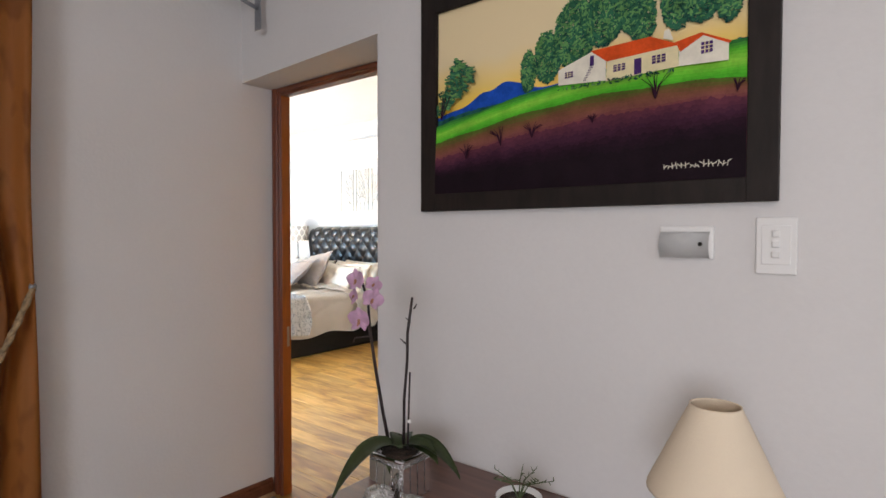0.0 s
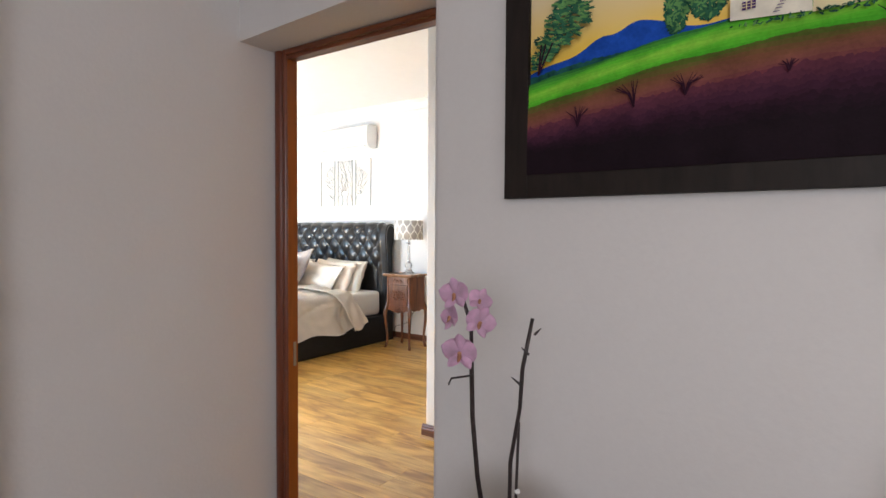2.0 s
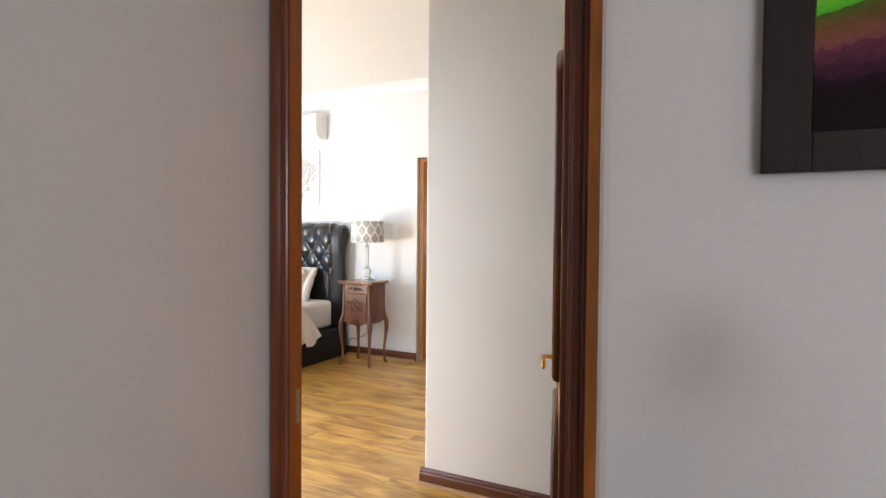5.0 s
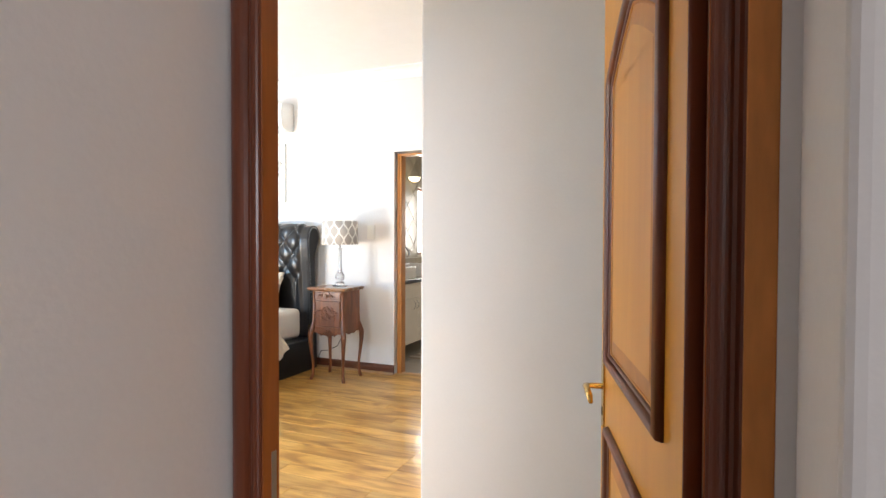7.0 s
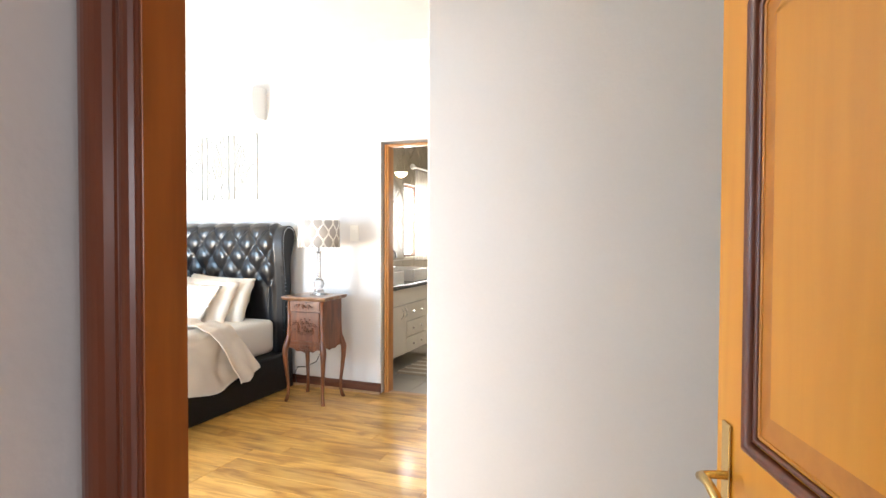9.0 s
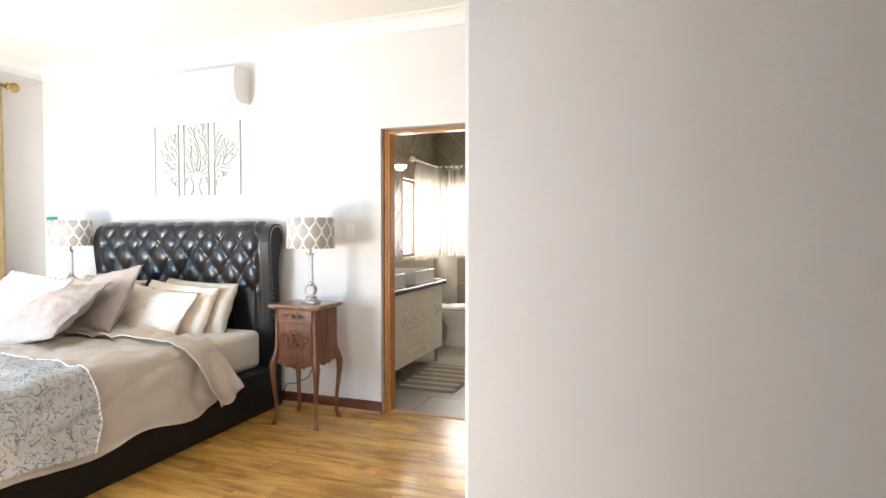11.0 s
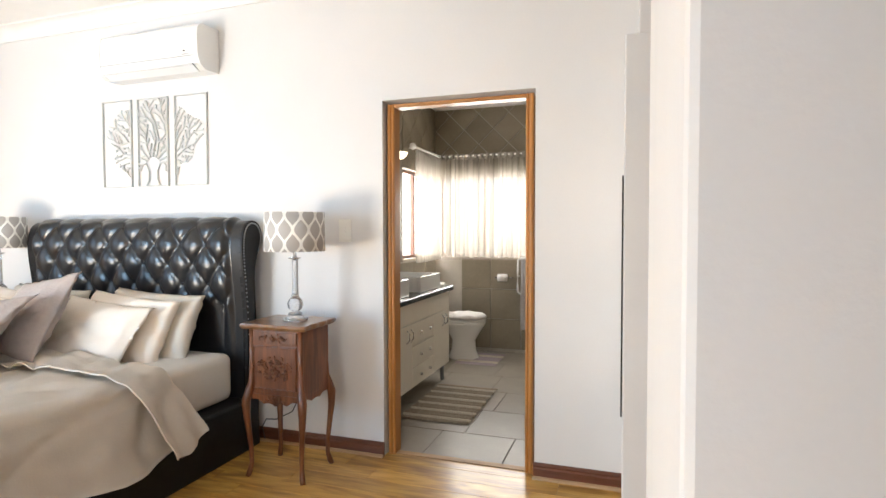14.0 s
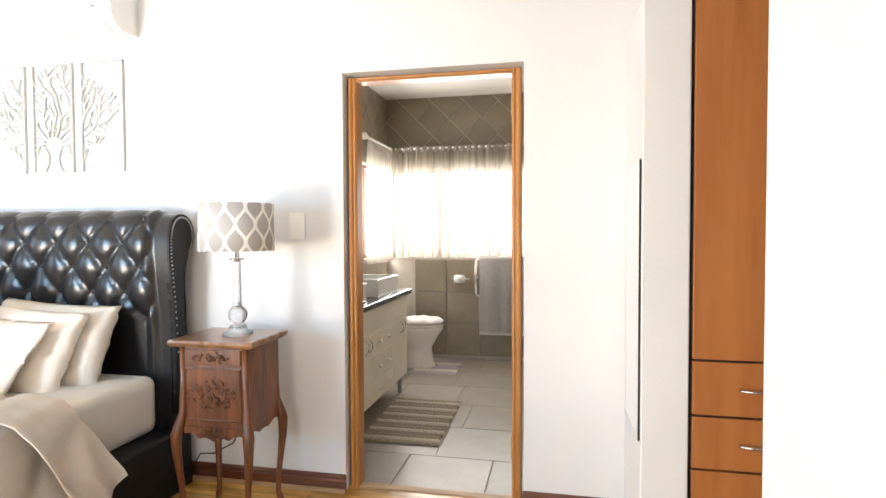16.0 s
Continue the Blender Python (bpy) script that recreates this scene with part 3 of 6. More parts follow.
def door_frame(name, x0, x1, y0, y1, top, left, right, mz, mx, label, lining=None):
    """A timber frame with a rounded, moulded face; x0, x1 outer edges; y0, y1 its depth; left, right the face widths."""
    ob = thing(name, (0, 0, 0), label, "door frame", "", "structure")
    for a, b, face, inner in ((x0, x0 + left, left, 1), (x1 - right, x1, right, -1)):
        bm = box(a, b, y0 + 0.012, y1, 0, top, 0.003)
        out = a if inner == 1 else b
        for f0, f1, lift in ((0.0, 0.58, 0.0), (0.60, 0.985, 0.006)):
            lo, hi = sorted((out + inner * face * f0, out + inner * face * f1))
            bb = bmesh.new()
            n = 8
            rows = [[bb.verts.new((lo + (hi - lo) * i / n, y0 + lift + 0.013 * (1 - math.sin(math.pi * i / n) ** 0.5), z)) for z in (0, top)] for i in range(n + 1)]
            for p, q in zip(rows, rows[1:]):
                bb.faces.new((p[0], q[0], q[1], p[1]))
            join(bm, bb)
        jamb = part("jamb", bm, mz, ob)
        if lining:
            xi = b if inner == 1 else a
            # thin inner face that carries the bedroom light as a lighter colour
            part("lining", box(*sorted((xi, xi + inner * 0.002)), y0 + 0.014, y1, 0, top - right * 0.45, 0.0005, None, 1), lining, jamb, "varnished lining coloured orange-brown as lit from the bedroom")
    bm = box(x0 + left, x1 - right, y0 + 0.012, y1, top - right * 0.45, top, 0.003)
    box(x0 + left, x1 - right, y0 + 0.002, y0 + 0.014, top - right * 0.3, top - 0.001, 0.004, bm)
    part("head", bm, mx, ob)
    return ob


door_frame("door_frame_entry", -2.706, -1.758, 1.637, 1.70, 2.055, 0.072, 0.083, MAHOGANY, MAHOGANY_X, "mahogany door frame in the deep lounge doorway", LIT_LINING)
part("strike_plate", box(-2.6320, -2.6305, 1.676, 1.69, 0.76, 0.86), STEEL, bpy.data.objects["door_frame_entry"], "worn steel strike plate")
part("worn_edge", box(-1.797, -1.7575, 1.634, 1.6385, 0, 2.05, 0.002), WORN_ORANGE, bpy.data.objects["door_frame_entry"], "worn orange edge strip with scuffed varnish")
part("door_stop", box(-1.826, -1.76, 1.702, 1.738, 0, 2.03, 0.004), MAHOGANY, bpy.data.objects["door_frame_entry"])
bath_frame = door_frame("door_frame_bath", -4.325, -3.455, HW + 0.035, HW + 0.13, 2.085, 0.045, 0.045, DOOR_PINE, DOOR_PINE, "orange-brown wooden frame of the bathroom doorway")
for z in (0.2, 1.86):
    h = part("hinge", box(-3.506, -3.4995, HW + 0.07, HW + 0.095, z, z + 0.11, 0.002), BRASS, bath_frame, "brass hinge leaf")
structure("threshold", box(-4.28, -3.5, HW + 0.05, HW + 0.10, -0.004, 0.006, 0.003), QUADRANT, "pale metal-edged threshold strip in the bathroom doorway", "threshold")


def arched_outline(u0, u1, z0, z1, crest):
    """A panel outline with square shoulders and an arched crest that dips in the middle, in door-leaf coordinates."""
    mid, w = (u0 + u1) / 2, u1 - u0
    pts = [(u0, z0), (u1, z0), (u1, z1)]
    if crest:
        for k in range(1, 24):
            u = u1 - w * k / 24
            d = abs(u - mid) / (w / 2)
            pts.append((u, z1 + crest * (0.75 * (1 - d) ** 0.85 + 0.25 * math.sin(math.pi / 2 * (1 - d)))))
    pts.append((u0, z1))
    return pts


def inset(pts, d):
    """The outline moved inwards by d; the points run counter-clockwise."""
    out = []
    k = len(pts)
    for i in range(k):
        a, b, c = Vector(pts[i - 1]), Vector(pts[i]), Vector(pts[(i + 1) % k])
        e, f = (b - a).normalized(), (c - b).normalized()
        n1, n2 = Vector((-e.y, e.x)), Vector((-f.y, f.x))
        n = (n1 + n2) / max(0.5, 1 + n1.dot(n2))
        out.append((b.x + n.x * d, b.y + n.y * d))
    return out


def entry_door():
    hinge = (-1.8505, 1.7096, 0)
    leaf = thing("door_entry", hinge, "open honey-coloured wooden door with dark arched panel mouldings", "door", "", "structure")
    turn = Matrix.Translation(hinge) @ Matrix.Rotation(radians(104.96), 4, "Z")
    width, half = 0.842, 0.02
    part("slab", moved(box(0, width, -half, half, 0.008, 2.03, 0.003), turn), HONEY, leaf)
    part("hinge_edge", moved(box(-0.003, 0.0, -half, half, 0.008, 2.03, 0.0005, None, 1), turn), MAHOGANY, leaf, "dark stained hinge edge")
    for side in (1, -1):
        for u0, u1, z0, z1, crest in ((0.122, 0.687, 0.952, 1.715, 0.134), (0.122, 0.687, 0.16, 0.759, 0.0)):
            line = arched_outline(u0, u1, z0, z1, crest)

            def ring(d, lift):
                return [(u, side * (half + lift), z) for u, z in inset(line, d)]
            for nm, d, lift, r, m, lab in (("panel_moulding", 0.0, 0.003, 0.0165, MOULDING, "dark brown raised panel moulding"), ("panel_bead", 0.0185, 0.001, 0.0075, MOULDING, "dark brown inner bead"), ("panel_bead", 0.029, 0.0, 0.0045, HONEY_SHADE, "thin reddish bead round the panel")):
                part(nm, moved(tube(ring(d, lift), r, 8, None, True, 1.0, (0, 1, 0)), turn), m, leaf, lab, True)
            b = bmesh.new()
            lo = [b.verts.new(p) for p in ring(0.030, 0.0005)]
            hi = [b.verts.new(p) for p in ring(0.075, 0.006)]
            k = len(lo)
            for i in range(k):
                b.faces.new((lo[i], lo[(i + 1) % k], hi[(i + 1) % k], hi[i]))
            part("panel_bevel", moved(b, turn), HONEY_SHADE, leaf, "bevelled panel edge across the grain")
            b = bmesh.new()
            b.faces.new([b.verts.new(p) for p in ring(0.0745, 0.0062)])
            part("panel", moved(b, turn), HONEY, leaf, "raised honey-coloured panel with small knots")
        u = width - 0.055
        y = side * half
        plate = moved(box(u - 0.019, u + 0.019, min(y, y + side * 0.006), max(y, y + side * 0.006), 0.74, 0.962, 0.003), turn)
        pl = part("lock_plate", plate, BRASS, leaf, "polished brass lock plate")
        pts = [(u, y + side * 0.006, 0.86), (u, y + side * 0.045, 0.86), (u - 0.012, y + side * 0.055, 0.862), (u - 0.05, y + side * 0.056, 0.868), (u - 0.085, y + side * 0.054, 0.857), (u - 0.11, y + side * 0.052, 0.842)]
        part("lever", moved(tube(pts, [0.009, 0.008, 0.009, 0.009, 0.01, 0.006], 8), turn), BRASS, pl, "", True)
        part("keyhole", moved(box(u - 0.004, u + 0.004, min(y, y + side * 0.0075), max(y, y + side * 0.0075), 0.775, 0.80), turn), BLACK_GAP, pl)
    return leaf


entry_door()

# ---- the lounge ----
def framed_picture():
    x0, x1, z0, z1 = -1.493, -0.462, 1.406, 2.112
    c0, c1, d0, d1 = -1.430, -0.525, 1.462, 2.05
    ob = thing("framed_painting", ((x0 + x1) / 2, PW, z0), "bright farmhouse landscape painting in a wide black frame", "painting")
    y = PW - 0.002
    for a, b, c, d in ((x0, c0, z0, z1), (c1, x1, z0, z1)):
        part("frame_side", box(a, b, y - 0.024, y, c, d, 0.0015), FRAME_BLACK, ob)
    for c, d in ((z0, d0), (d1, z1)):
        part("frame_rail", box(c0, c1, y - 0.024, y, c, d, 0.0015), FRAME_BLACK, ob)
    part("frame_lip", tube([(c0, y - 0.02, d0), (c1, y - 0.02, d0), (c1, y - 0.02, d1), (c0, y - 0.02, d1)], 0.004, 4, None, True), FRAME_BLACK, ob)
    w, h = c1 - c0, d1 - d0
    flat = y - 0.008
    layer = [0]

    def paint(name, c, grain=0.25, scale=30):
        m = mat("paint_" + name, c, 0.75, grain=grain, scale=scale, bump=0.12, fine=140, spec=0.12)
        return m

    def shape(pts, m, bm=None):
        """A flat patch of paint, u and v over the canvas; each layer lies a little above the last."""
        layer[0] += 1
        own = bm is None
        bm = bm or bmesh.new()
        yy = flat - 0.0003 * layer[0]
        vs = [bm.verts.new((c0 + u * w, yy, d0 + v * h)) for u, v in pts]
        bm.faces.new(vs)
        return bm

    rnd = random.Random(5)
    canvas = part("canvas", box(c0, c1, flat, y, d0, d1), paint("base", (0.62, 0.44, 0.2)), ob)

    def band(name, f, m, lo=0.0):
        layer[0] += 1
        bm = bmesh.new()
        k = 240
        yy = flat - 0.0003 * layer[0]
        top = [bm.verts.new((c0 + w * i / k, yy, d0 + h * max(lo, min(1, f(i / k))))) for i in range(k + 1)]
        bot = [bm.verts.new((c0 + w * i / k, yy, d0 + h * lo)) for i in range(k + 1)]
        for i in range(k):
            bm.faces.new((bot[i], bot[i + 1], top[i + 1], top[i]))
        part("paint_" + name, bm, m, canvas)

    sky = bpy.data.materials.new("paint_sky")
    sky.use_nodes = True
    n, l = sky.node_tree.nodes, sky.node_tree.links
    tc, sp, rp, no, ad = n.new("ShaderNodeTexCoord"), n.new("ShaderNodeSeparateXYZ"), n.new("ShaderNodeValToRGB"), n.new("ShaderNodeTexNoise"), n.new("ShaderNodeMath")
    l.new(tc.outputs["Generated"], sp.inputs[0])
    l.new(tc.outputs["Object"], no.inputs["Vector"])
    no.inputs["Scale"].default_value = 7
    ad.operation = "MULTIPLY_ADD"
    ad.inputs[1].default_value = 0.25
    l.new(no.outputs["Fac"], ad.inputs[0])
    l.new(sp.outputs["Z"], ad.inputs[2])
    l.new(ad.outputs[0], rp.inputs["Fac"])
    rp.color_ramp.elements[0].position, rp.color_ramp.elements[0].color = 0.16, (0.98, 0.60, 0.03, 1)
    rp.color_ramp.elements[1].position, rp.color_ramp.elements[1].color = 0.62, (0.86, 0.70, 0.42, 1)
    e = rp.color_ramp.elements.new(0.34)
    e.color = (0.95, 0.66, 0.17, 1)
    l.new(rp.outputs["Color"], n["Principled BSDF"].inputs["Base Color"])
    n["Principled BSDF"].inputs["Roughness"].default_value = 0.75
    n["Principled BSDF"].inputs["Specular IOR Level"].default_value = 0.12
    band("sky", lambda u: 1.0, sky, 0.4)
    band("mountain", lambda u: 0.42 + 0.075 * min(1, u / 0.2) + 0.05 * math.exp(-((u - 0.275) / 0.045) ** 2) + 0.03 * math.exp(-((u - 0.33) / 0.05) ** 2) + 0.02 * math.exp(-((u - 0.19) / 0.04) ** 2) + 0.004 * math.sin(40 * u), paint("blue", (0.012, 0.075, 0.42), 0.4), 0.3)
    band("violet_hill", lambda u: 0.30 + 0.25 * max(0, min(1, (u - 0.93) / 0.03)) + 0.02 * math.sin(30 * u), paint("hill_violet", (0.10, 0.05, 0.17), 0.3), 0.3)
    band("far_field", lambda u: 0.405 + 0.13 * u + 0.012 * math.sin(9 * u) + 0.012 * noise.noise(Vector((70 * u, 3, 0))), paint("teal", (0.015, 0.085, 0.075), 0.6, 45), 0.3)
    greens = [paint("leaf_dark", (0.014, 0.06, 0.045), 0.5), paint("leaf_mid", (0.03, 0.125, 0.065), 0.5), paint("leaf_light", (0.12, 0.28, 0.09), 0.5)]

    def clump(name, cu, cv, ru, rv, count, size):
        for m, share, lift in ((greens[0], 0.55, 0.0), (greens[1], 0.35, 0.1), (greens[2], 0.10, 0.35)):
            layer[0] += 1
            bm = bmesh.new()
            yy = flat - 0.0003 * layer[0]
            for _ in range(int(count * share)):
                a, r = rnd.random() * 6.28, math.sqrt(rnd.random())
                u, v = cu + ru * r * math.cos(a), cv + rv * (r * math.sin(a) + lift * 0.3)
                if not (0.004 < u < 0.996 and 0.3 < v < 0.995):
                    continue
                s, b = size * (0.5 + rnd.random()), rnd.random() * 6.28
                lift_ = 0.00028 * rnd.random()
                ca, sa = math.cos(b), math.sin(b)
                rim = [(1.5 * s * math.cos(1.05 * k), 0.55 * s * math.sin(1.05 * k)) for k in range(6)]
                bm.faces.new([bm.verts.new((min(c1, max(c0, c0 + w * u + p * ca - q * sa)), yy - lift_, min(d1, d0 + h * v + p * sa + q * ca))) for p, q in rim])
            tagged(part("paint_" + name, bm, m, canvas), kind="stuff")

    for spec in ((0.372, 0.575, 0.026, 0.10, 800), (0.44, 0.625, 0.045, 0.12, 1400), (0.53, 0.70, 0.065, 0.16, 2400), (0.62, 0.79, 0.07, 0.17, 2600), (0.70, 0.80, 0.045, 0.15, 1500), (0.735, 0.70, 0.04, 0.10, 700), (0.83, 0.77, 0.045, 0.15, 1400), (0.89, 0.80, 0.06, 0.17, 2200), (0.955, 0.74, 0.035, 0.13, 900)):
        clump("foliage", *spec, 0.0036)

    def mixed(a, b, t):
        return [p + (q - p) * t for p, q in zip(a, b)]

    def sweep(name, upper, lower, colours, steps, ragged):
        """Strokes laid one over another from one line down to the next, their colours running into each other."""
        for k in range(steps):
            t = k / (steps - 1)
            j = min(len(colours) - 2, int(t * (len(colours) - 1)))
            c = mixed(colours[j], colours[j + 1], t * (len(colours) - 1) - j)
            band(name, lambda u, t=t, k=k: upper(u) + (lower(u) - upper(u)) * t + ragged * (noise.noise(Vector((55 * u, k * 3.1, 0))) + 0.8 * noise.noise(Vector((170 * u, k * 1.7, 4)))) + 0.004 * math.sin(23 * u + k), paint(name, c, 0.35, 14), 0.0)
    sweep("meadow", lambda u: 0.372 + 0.135 * u + 0.055 * math.sin(2.6 * u), lambda u: 0.275 + 0.085 * u + 0.075 * math.sin(2.8 * u), [(0.03, 0.17, 0.035), (0.10, 0.46, 0.03), (0.24, 0.58, 0.055), (0.11, 0.50, 0.03), (0.05, 0.36, 0.02)], 13, 0.002)
    sweep("earth", lambda u: 0.275 + 0.085 * u + 0.075 * math.sin(2.8 * u), lambda u: 0.185 + 0.10 * u + 0.055 * math.sin(2.6 * u), [(0.085, 0.12, 0.02), (0.17, 0.075, 0.035), (0.21, 0.075, 0.055), (0.16, 0.04, 0.055)], 8, 0.003)
    sweep("plum", lambda u: 0.185 + 0.10 * u + 0.055 * math.sin(2.6 * u), lambda u: 0.09 + 0.08 * u, [(0.11, 0.03, 0.05), (0.055, 0.016, 0.035), (0.022, 0.008, 0.017), (0.012, 0.006, 0.010)], 9, 0.014)
    white, red, violet, pale = paint("white", (0.8, 0.75, 0.62), 0.12), paint("red", (0.66, 0.08, 0.015), 0.35, 20), paint("violet", (0.07, 0.03, 0.14)), paint("cream", (0.8, 0.7, 0.42), 0.1)
    for nm, pts, m in (("gable", [(0.487, 0.475), (0.637, 0.46), (0.637, 0.545), (0.596, 0.60), (0.487, 0.545)], white), ("long_wall", [(0.637, 0.455), (0.838, 0.465), (0.836, 0.552), (0.640, 0.545)], pale), ("roof", [(0.590, 0.603), (0.762, 0.610), (0.842, 0.552), (0.640, 0.542)], red), ("small_house", [(0.838, 0.465), (0.958, 0.455), (0.958, 0.525), (0.898, 0.575), (0.838, 0.525)], white), ("small_roof", [(0.828, 0.565), (0.893, 0.583), (0.965, 0.527), (0.958, 0.52), (0.898, 0.57), (0.842, 0.522)], red), ("chimney", [(0.797, 0.59), (0.800, 0.622), (0.812, 0.624), (0.824, 0.575)], white)):
        part("paint_" + nm, shape(pts, m), m, canvas)
    for u, v, du, dv in ((0.66, 0.49, 0.034, 0.03), (0.768, 0.493, 0.036, 0.034), (0.893, 0.497, 0.028, 0.045), (0.51, 0.5, 0.026, 0.028), (0.72, 0.462, 0.02, 0.066), (0.59, 0.535, 0.012, 0.045)):
        part("paint_window", shape([(u, v), (u + du, v + 0.002), (u + du, v + dv), (u, v + dv)], violet), violet, canvas)
    layer[0] += 1
    bm = bmesh.new()
    for u, v, du, dv in ((0.66, 0.49, 0.034, 0.03), (0.768, 0.493, 0.036, 0.034), (0.893, 0.497, 0.028, 0.045), (0.51, 0.5, 0.026, 0.028)):
        for a, b, c, d in ((u + du * 0.30, u + du * 0.38, v, v + dv), (u + du * 0.64, u + du * 0.72, v, v + dv), (u, u + du, v + dv * 0.30, v + dv * 0.38), (u, u + du, v + dv * 0.64, v + dv * 0.72)):
            bm.faces.new([bm.verts.new((c0 + w * q, flat - 0.0003 * layer[0], d0 + h * r)) for q, r in ((a, c), (b, c), (b, d), (a, d))])
    tagged(part("paint_glazing_bars", bm, pale, canvas), kind="stuff")
    layer[0] += 1
    bm = bmesh.new()
    for k in range(7):
        a, b = Vector((0.568 + 0.004 * k, 0, 0.475 + 0.01 * k)), 0.012
        bm.faces.new([bm.verts.new((c0 + w * (a.x + q), flat - 0.0003 * layer[0], d0 + h * (a.z + r))) for q, r in ((0, 0), (b, 0.001), (b, 0.003), (0, 0.003))])
    part("paint_ladder", bm, violet, canvas)
    clump("hedge", 0.66, 0.452, 0.17, 0.010, 90, 0.003)
    boughs = ((0.03, 0.475, 0.085, 0.04), (0.02, 0.52, 0.12, 0.03), (0.035, 0.565, 0.13, 0.02), (0.05, 0.61, 0.115, -0.01), (0.07, 0.65, 0.10, -0.02), (0.01, 0.45, 0.06, 0.02), (0.085, 0.685, 0.05, -0.03))
    for m, share in ((greens[0], 60), (greens[1], 45), (greens[2], 16)):
        layer[0] += 1
        bm = bmesh.new()
        for u0, v0, ln0, rise in boughs:
            for k in range(share):
                t = rnd.random()
                u = u0 + ln0 * t
                v = v0 + rise * t + 0.05 * t * (1 - t) + 0.028 * rnd.uniform(-1, 1) * (1.1 - 0.7 * t)
                dirn = rnd.uniform(-0.7, 0.25)
                ln = 0.008 + 0.012 * rnd.random()
                p = Vector((max(c0 + 0.001, c0 + w * u), flat - 0.0003 * (layer[0] + 0.9 * rnd.random()), d0 + h * v))
                d = Vector((math.cos(dirn), 0, math.sin(dirn))) * ln
                q = Vector((-d.z, 0, d.x)) * 0.14
                bm.faces.new([bm.verts.new(x) for x in (p - q, p + d * 0.7 - q * 0.8, p + d, p + d * 0.6 + q, p + q)])
        tagged(part("paint_windswept_tree", bm, m, canvas), kind="stuff")
    bm = bmesh.new()
    for u, v, hh in ((0.035, 0.40, 0.12),):
        for dd in (-0.012, 0.0, 0.02):
            tube([(c0 + w * u, flat - 0.0003 * layer[0] - 0.001, d0 + h * v), (c0 + w * (u + 0.02 + dd), flat - 0.0003 * layer[0] - 0.001, d0 + h * (v + hh))], 0.0022, 4, bm, False, 0.3, (0, 1, 0))
    for u, v, s in ((0.285, 0.225, 0.10), (0.78, 0.345, 0.11), (0.40, 0.245, 0.08), (0.145, 0.175, 0.08), (0.6, 0.28, 0.04), (0.98, 0.33, 0.05)):
        for k in range(9):
            a = radians(90 + rnd.uniform(-50, 50))
            tube([(c0 + w * u, flat - 0.0003 * layer[0] - 0.001, d0 + h * v), (c0 + w * u + 0.5 * s * h * math.cos(a) * 0.6, flat - 0.0003 * layer[0] - 0.001, d0 + h * v + s * h * 0.5), (min(c1 - 0.002, c0 + w * u + s * h * math.cos(a)), flat - 0.0003 * layer[0] - 0.001, d0 + h * v + s * h * math.sin(a))], [0.0016, 0.0012, 0.0006], 4, bm, False, 0.3, (0, 1, 0))
    tagged(part("paint_twig", bm, paint("twig", (0.03, 0.008, 0.02)), canvas), kind="stuff")
    bm = bmesh.new()
    for k in range(15):
        u = 0.805 + 0.155 * k / 14
        s = rnd.uniform(0.3, 1.0)
        tube([(c0 + w * u, flat - 0.0003 * layer[0] - 0.001, d0 + h * 0.047), (c0 + w * (u + 0.004 * rnd.uniform(-1, 1)), flat - 0.0003 * layer[0] - 0.001, d0 + h * (0.047 + 0.03 * s))], 0.0009, 4, bm, False, 0.3, (0, 1, 0))
        tube([(c0 + w * u, flat - 0.0003 * layer[0] - 0.001, d0 + h * (0.05 + 0.02 * rnd.random())), (c0 + w * (u + 0.009), flat - 0.0003 * layer[0] - 0.001, d0 + h * (0.05 + 0.02 * rnd.random()))], 0.001, 4, bm, False, 0.3, (0, 1, 0))
    part("paint_signature", bm, white, canvas, "illegible white signature strokes")


framed_picture()


def wall_box():
    ob = thing("alarm_box", (-0.66, PW, 1.27), "small white plastic sounder box with a dark dot", "alarm box")
    part("base", box(-0.717, -0.592, PW - 0.014, PW - 0.001, 1.272, 1.352, 0.004), WHITE_GLOSS, ob)

    def f(u, v):
        return (-0.712 + 0.113 * u, PW - 0.014 - 0.022 * math.sin(math.pi * (0.12 + 0.8 * v)), 1.276 + 0.062 * v)
    part("cover", sheet(f, 2, 10, 0.003), mat("matt_white_plastic", (0.84, 0.84, 0.83), 0.6, grain=0.02, bump=0.02), ob, "curved pale grey cover", True)
    part("dot", ball((-0.617, PW - 0.036, 1.309), 0.005), BLACK_GAP, ob)


def plate_switch(x0, x1, y, z0, z1, buttons, m):
    ob = thing("light_switch", ((x0 + x1) / 2, y, z0), "white plastic light switch plate on the wall", "switch")
    plate = part("plate", box(x0, x1, y - 0.010, y - 0.001, z0, z1, 0.003), m, ob)
    part("insert", box(x0 + 0.012, x1 - 0.012, y - 0.012, y - 0.009, z0 + 0.022, z1 - 0.018, 0.001), m, plate)
    k = (z0 + z1) / 2
    for i in range(buttons):
        z = k + 0.004 + (i - (buttons - 1) / 2) * 0.023
        part("rocker", box((x0 + x1) / 2 - 0.008, (x0 + x1) / 2 + 0.008, y - 0.017, y - 0.011, z - 0.008, z + 0.008, 0.003), m, plate)


wall_box()
plate_switch(-0.506, -0.426, PW, 1.243, 1.37, 3, WHITE_GLOSS)

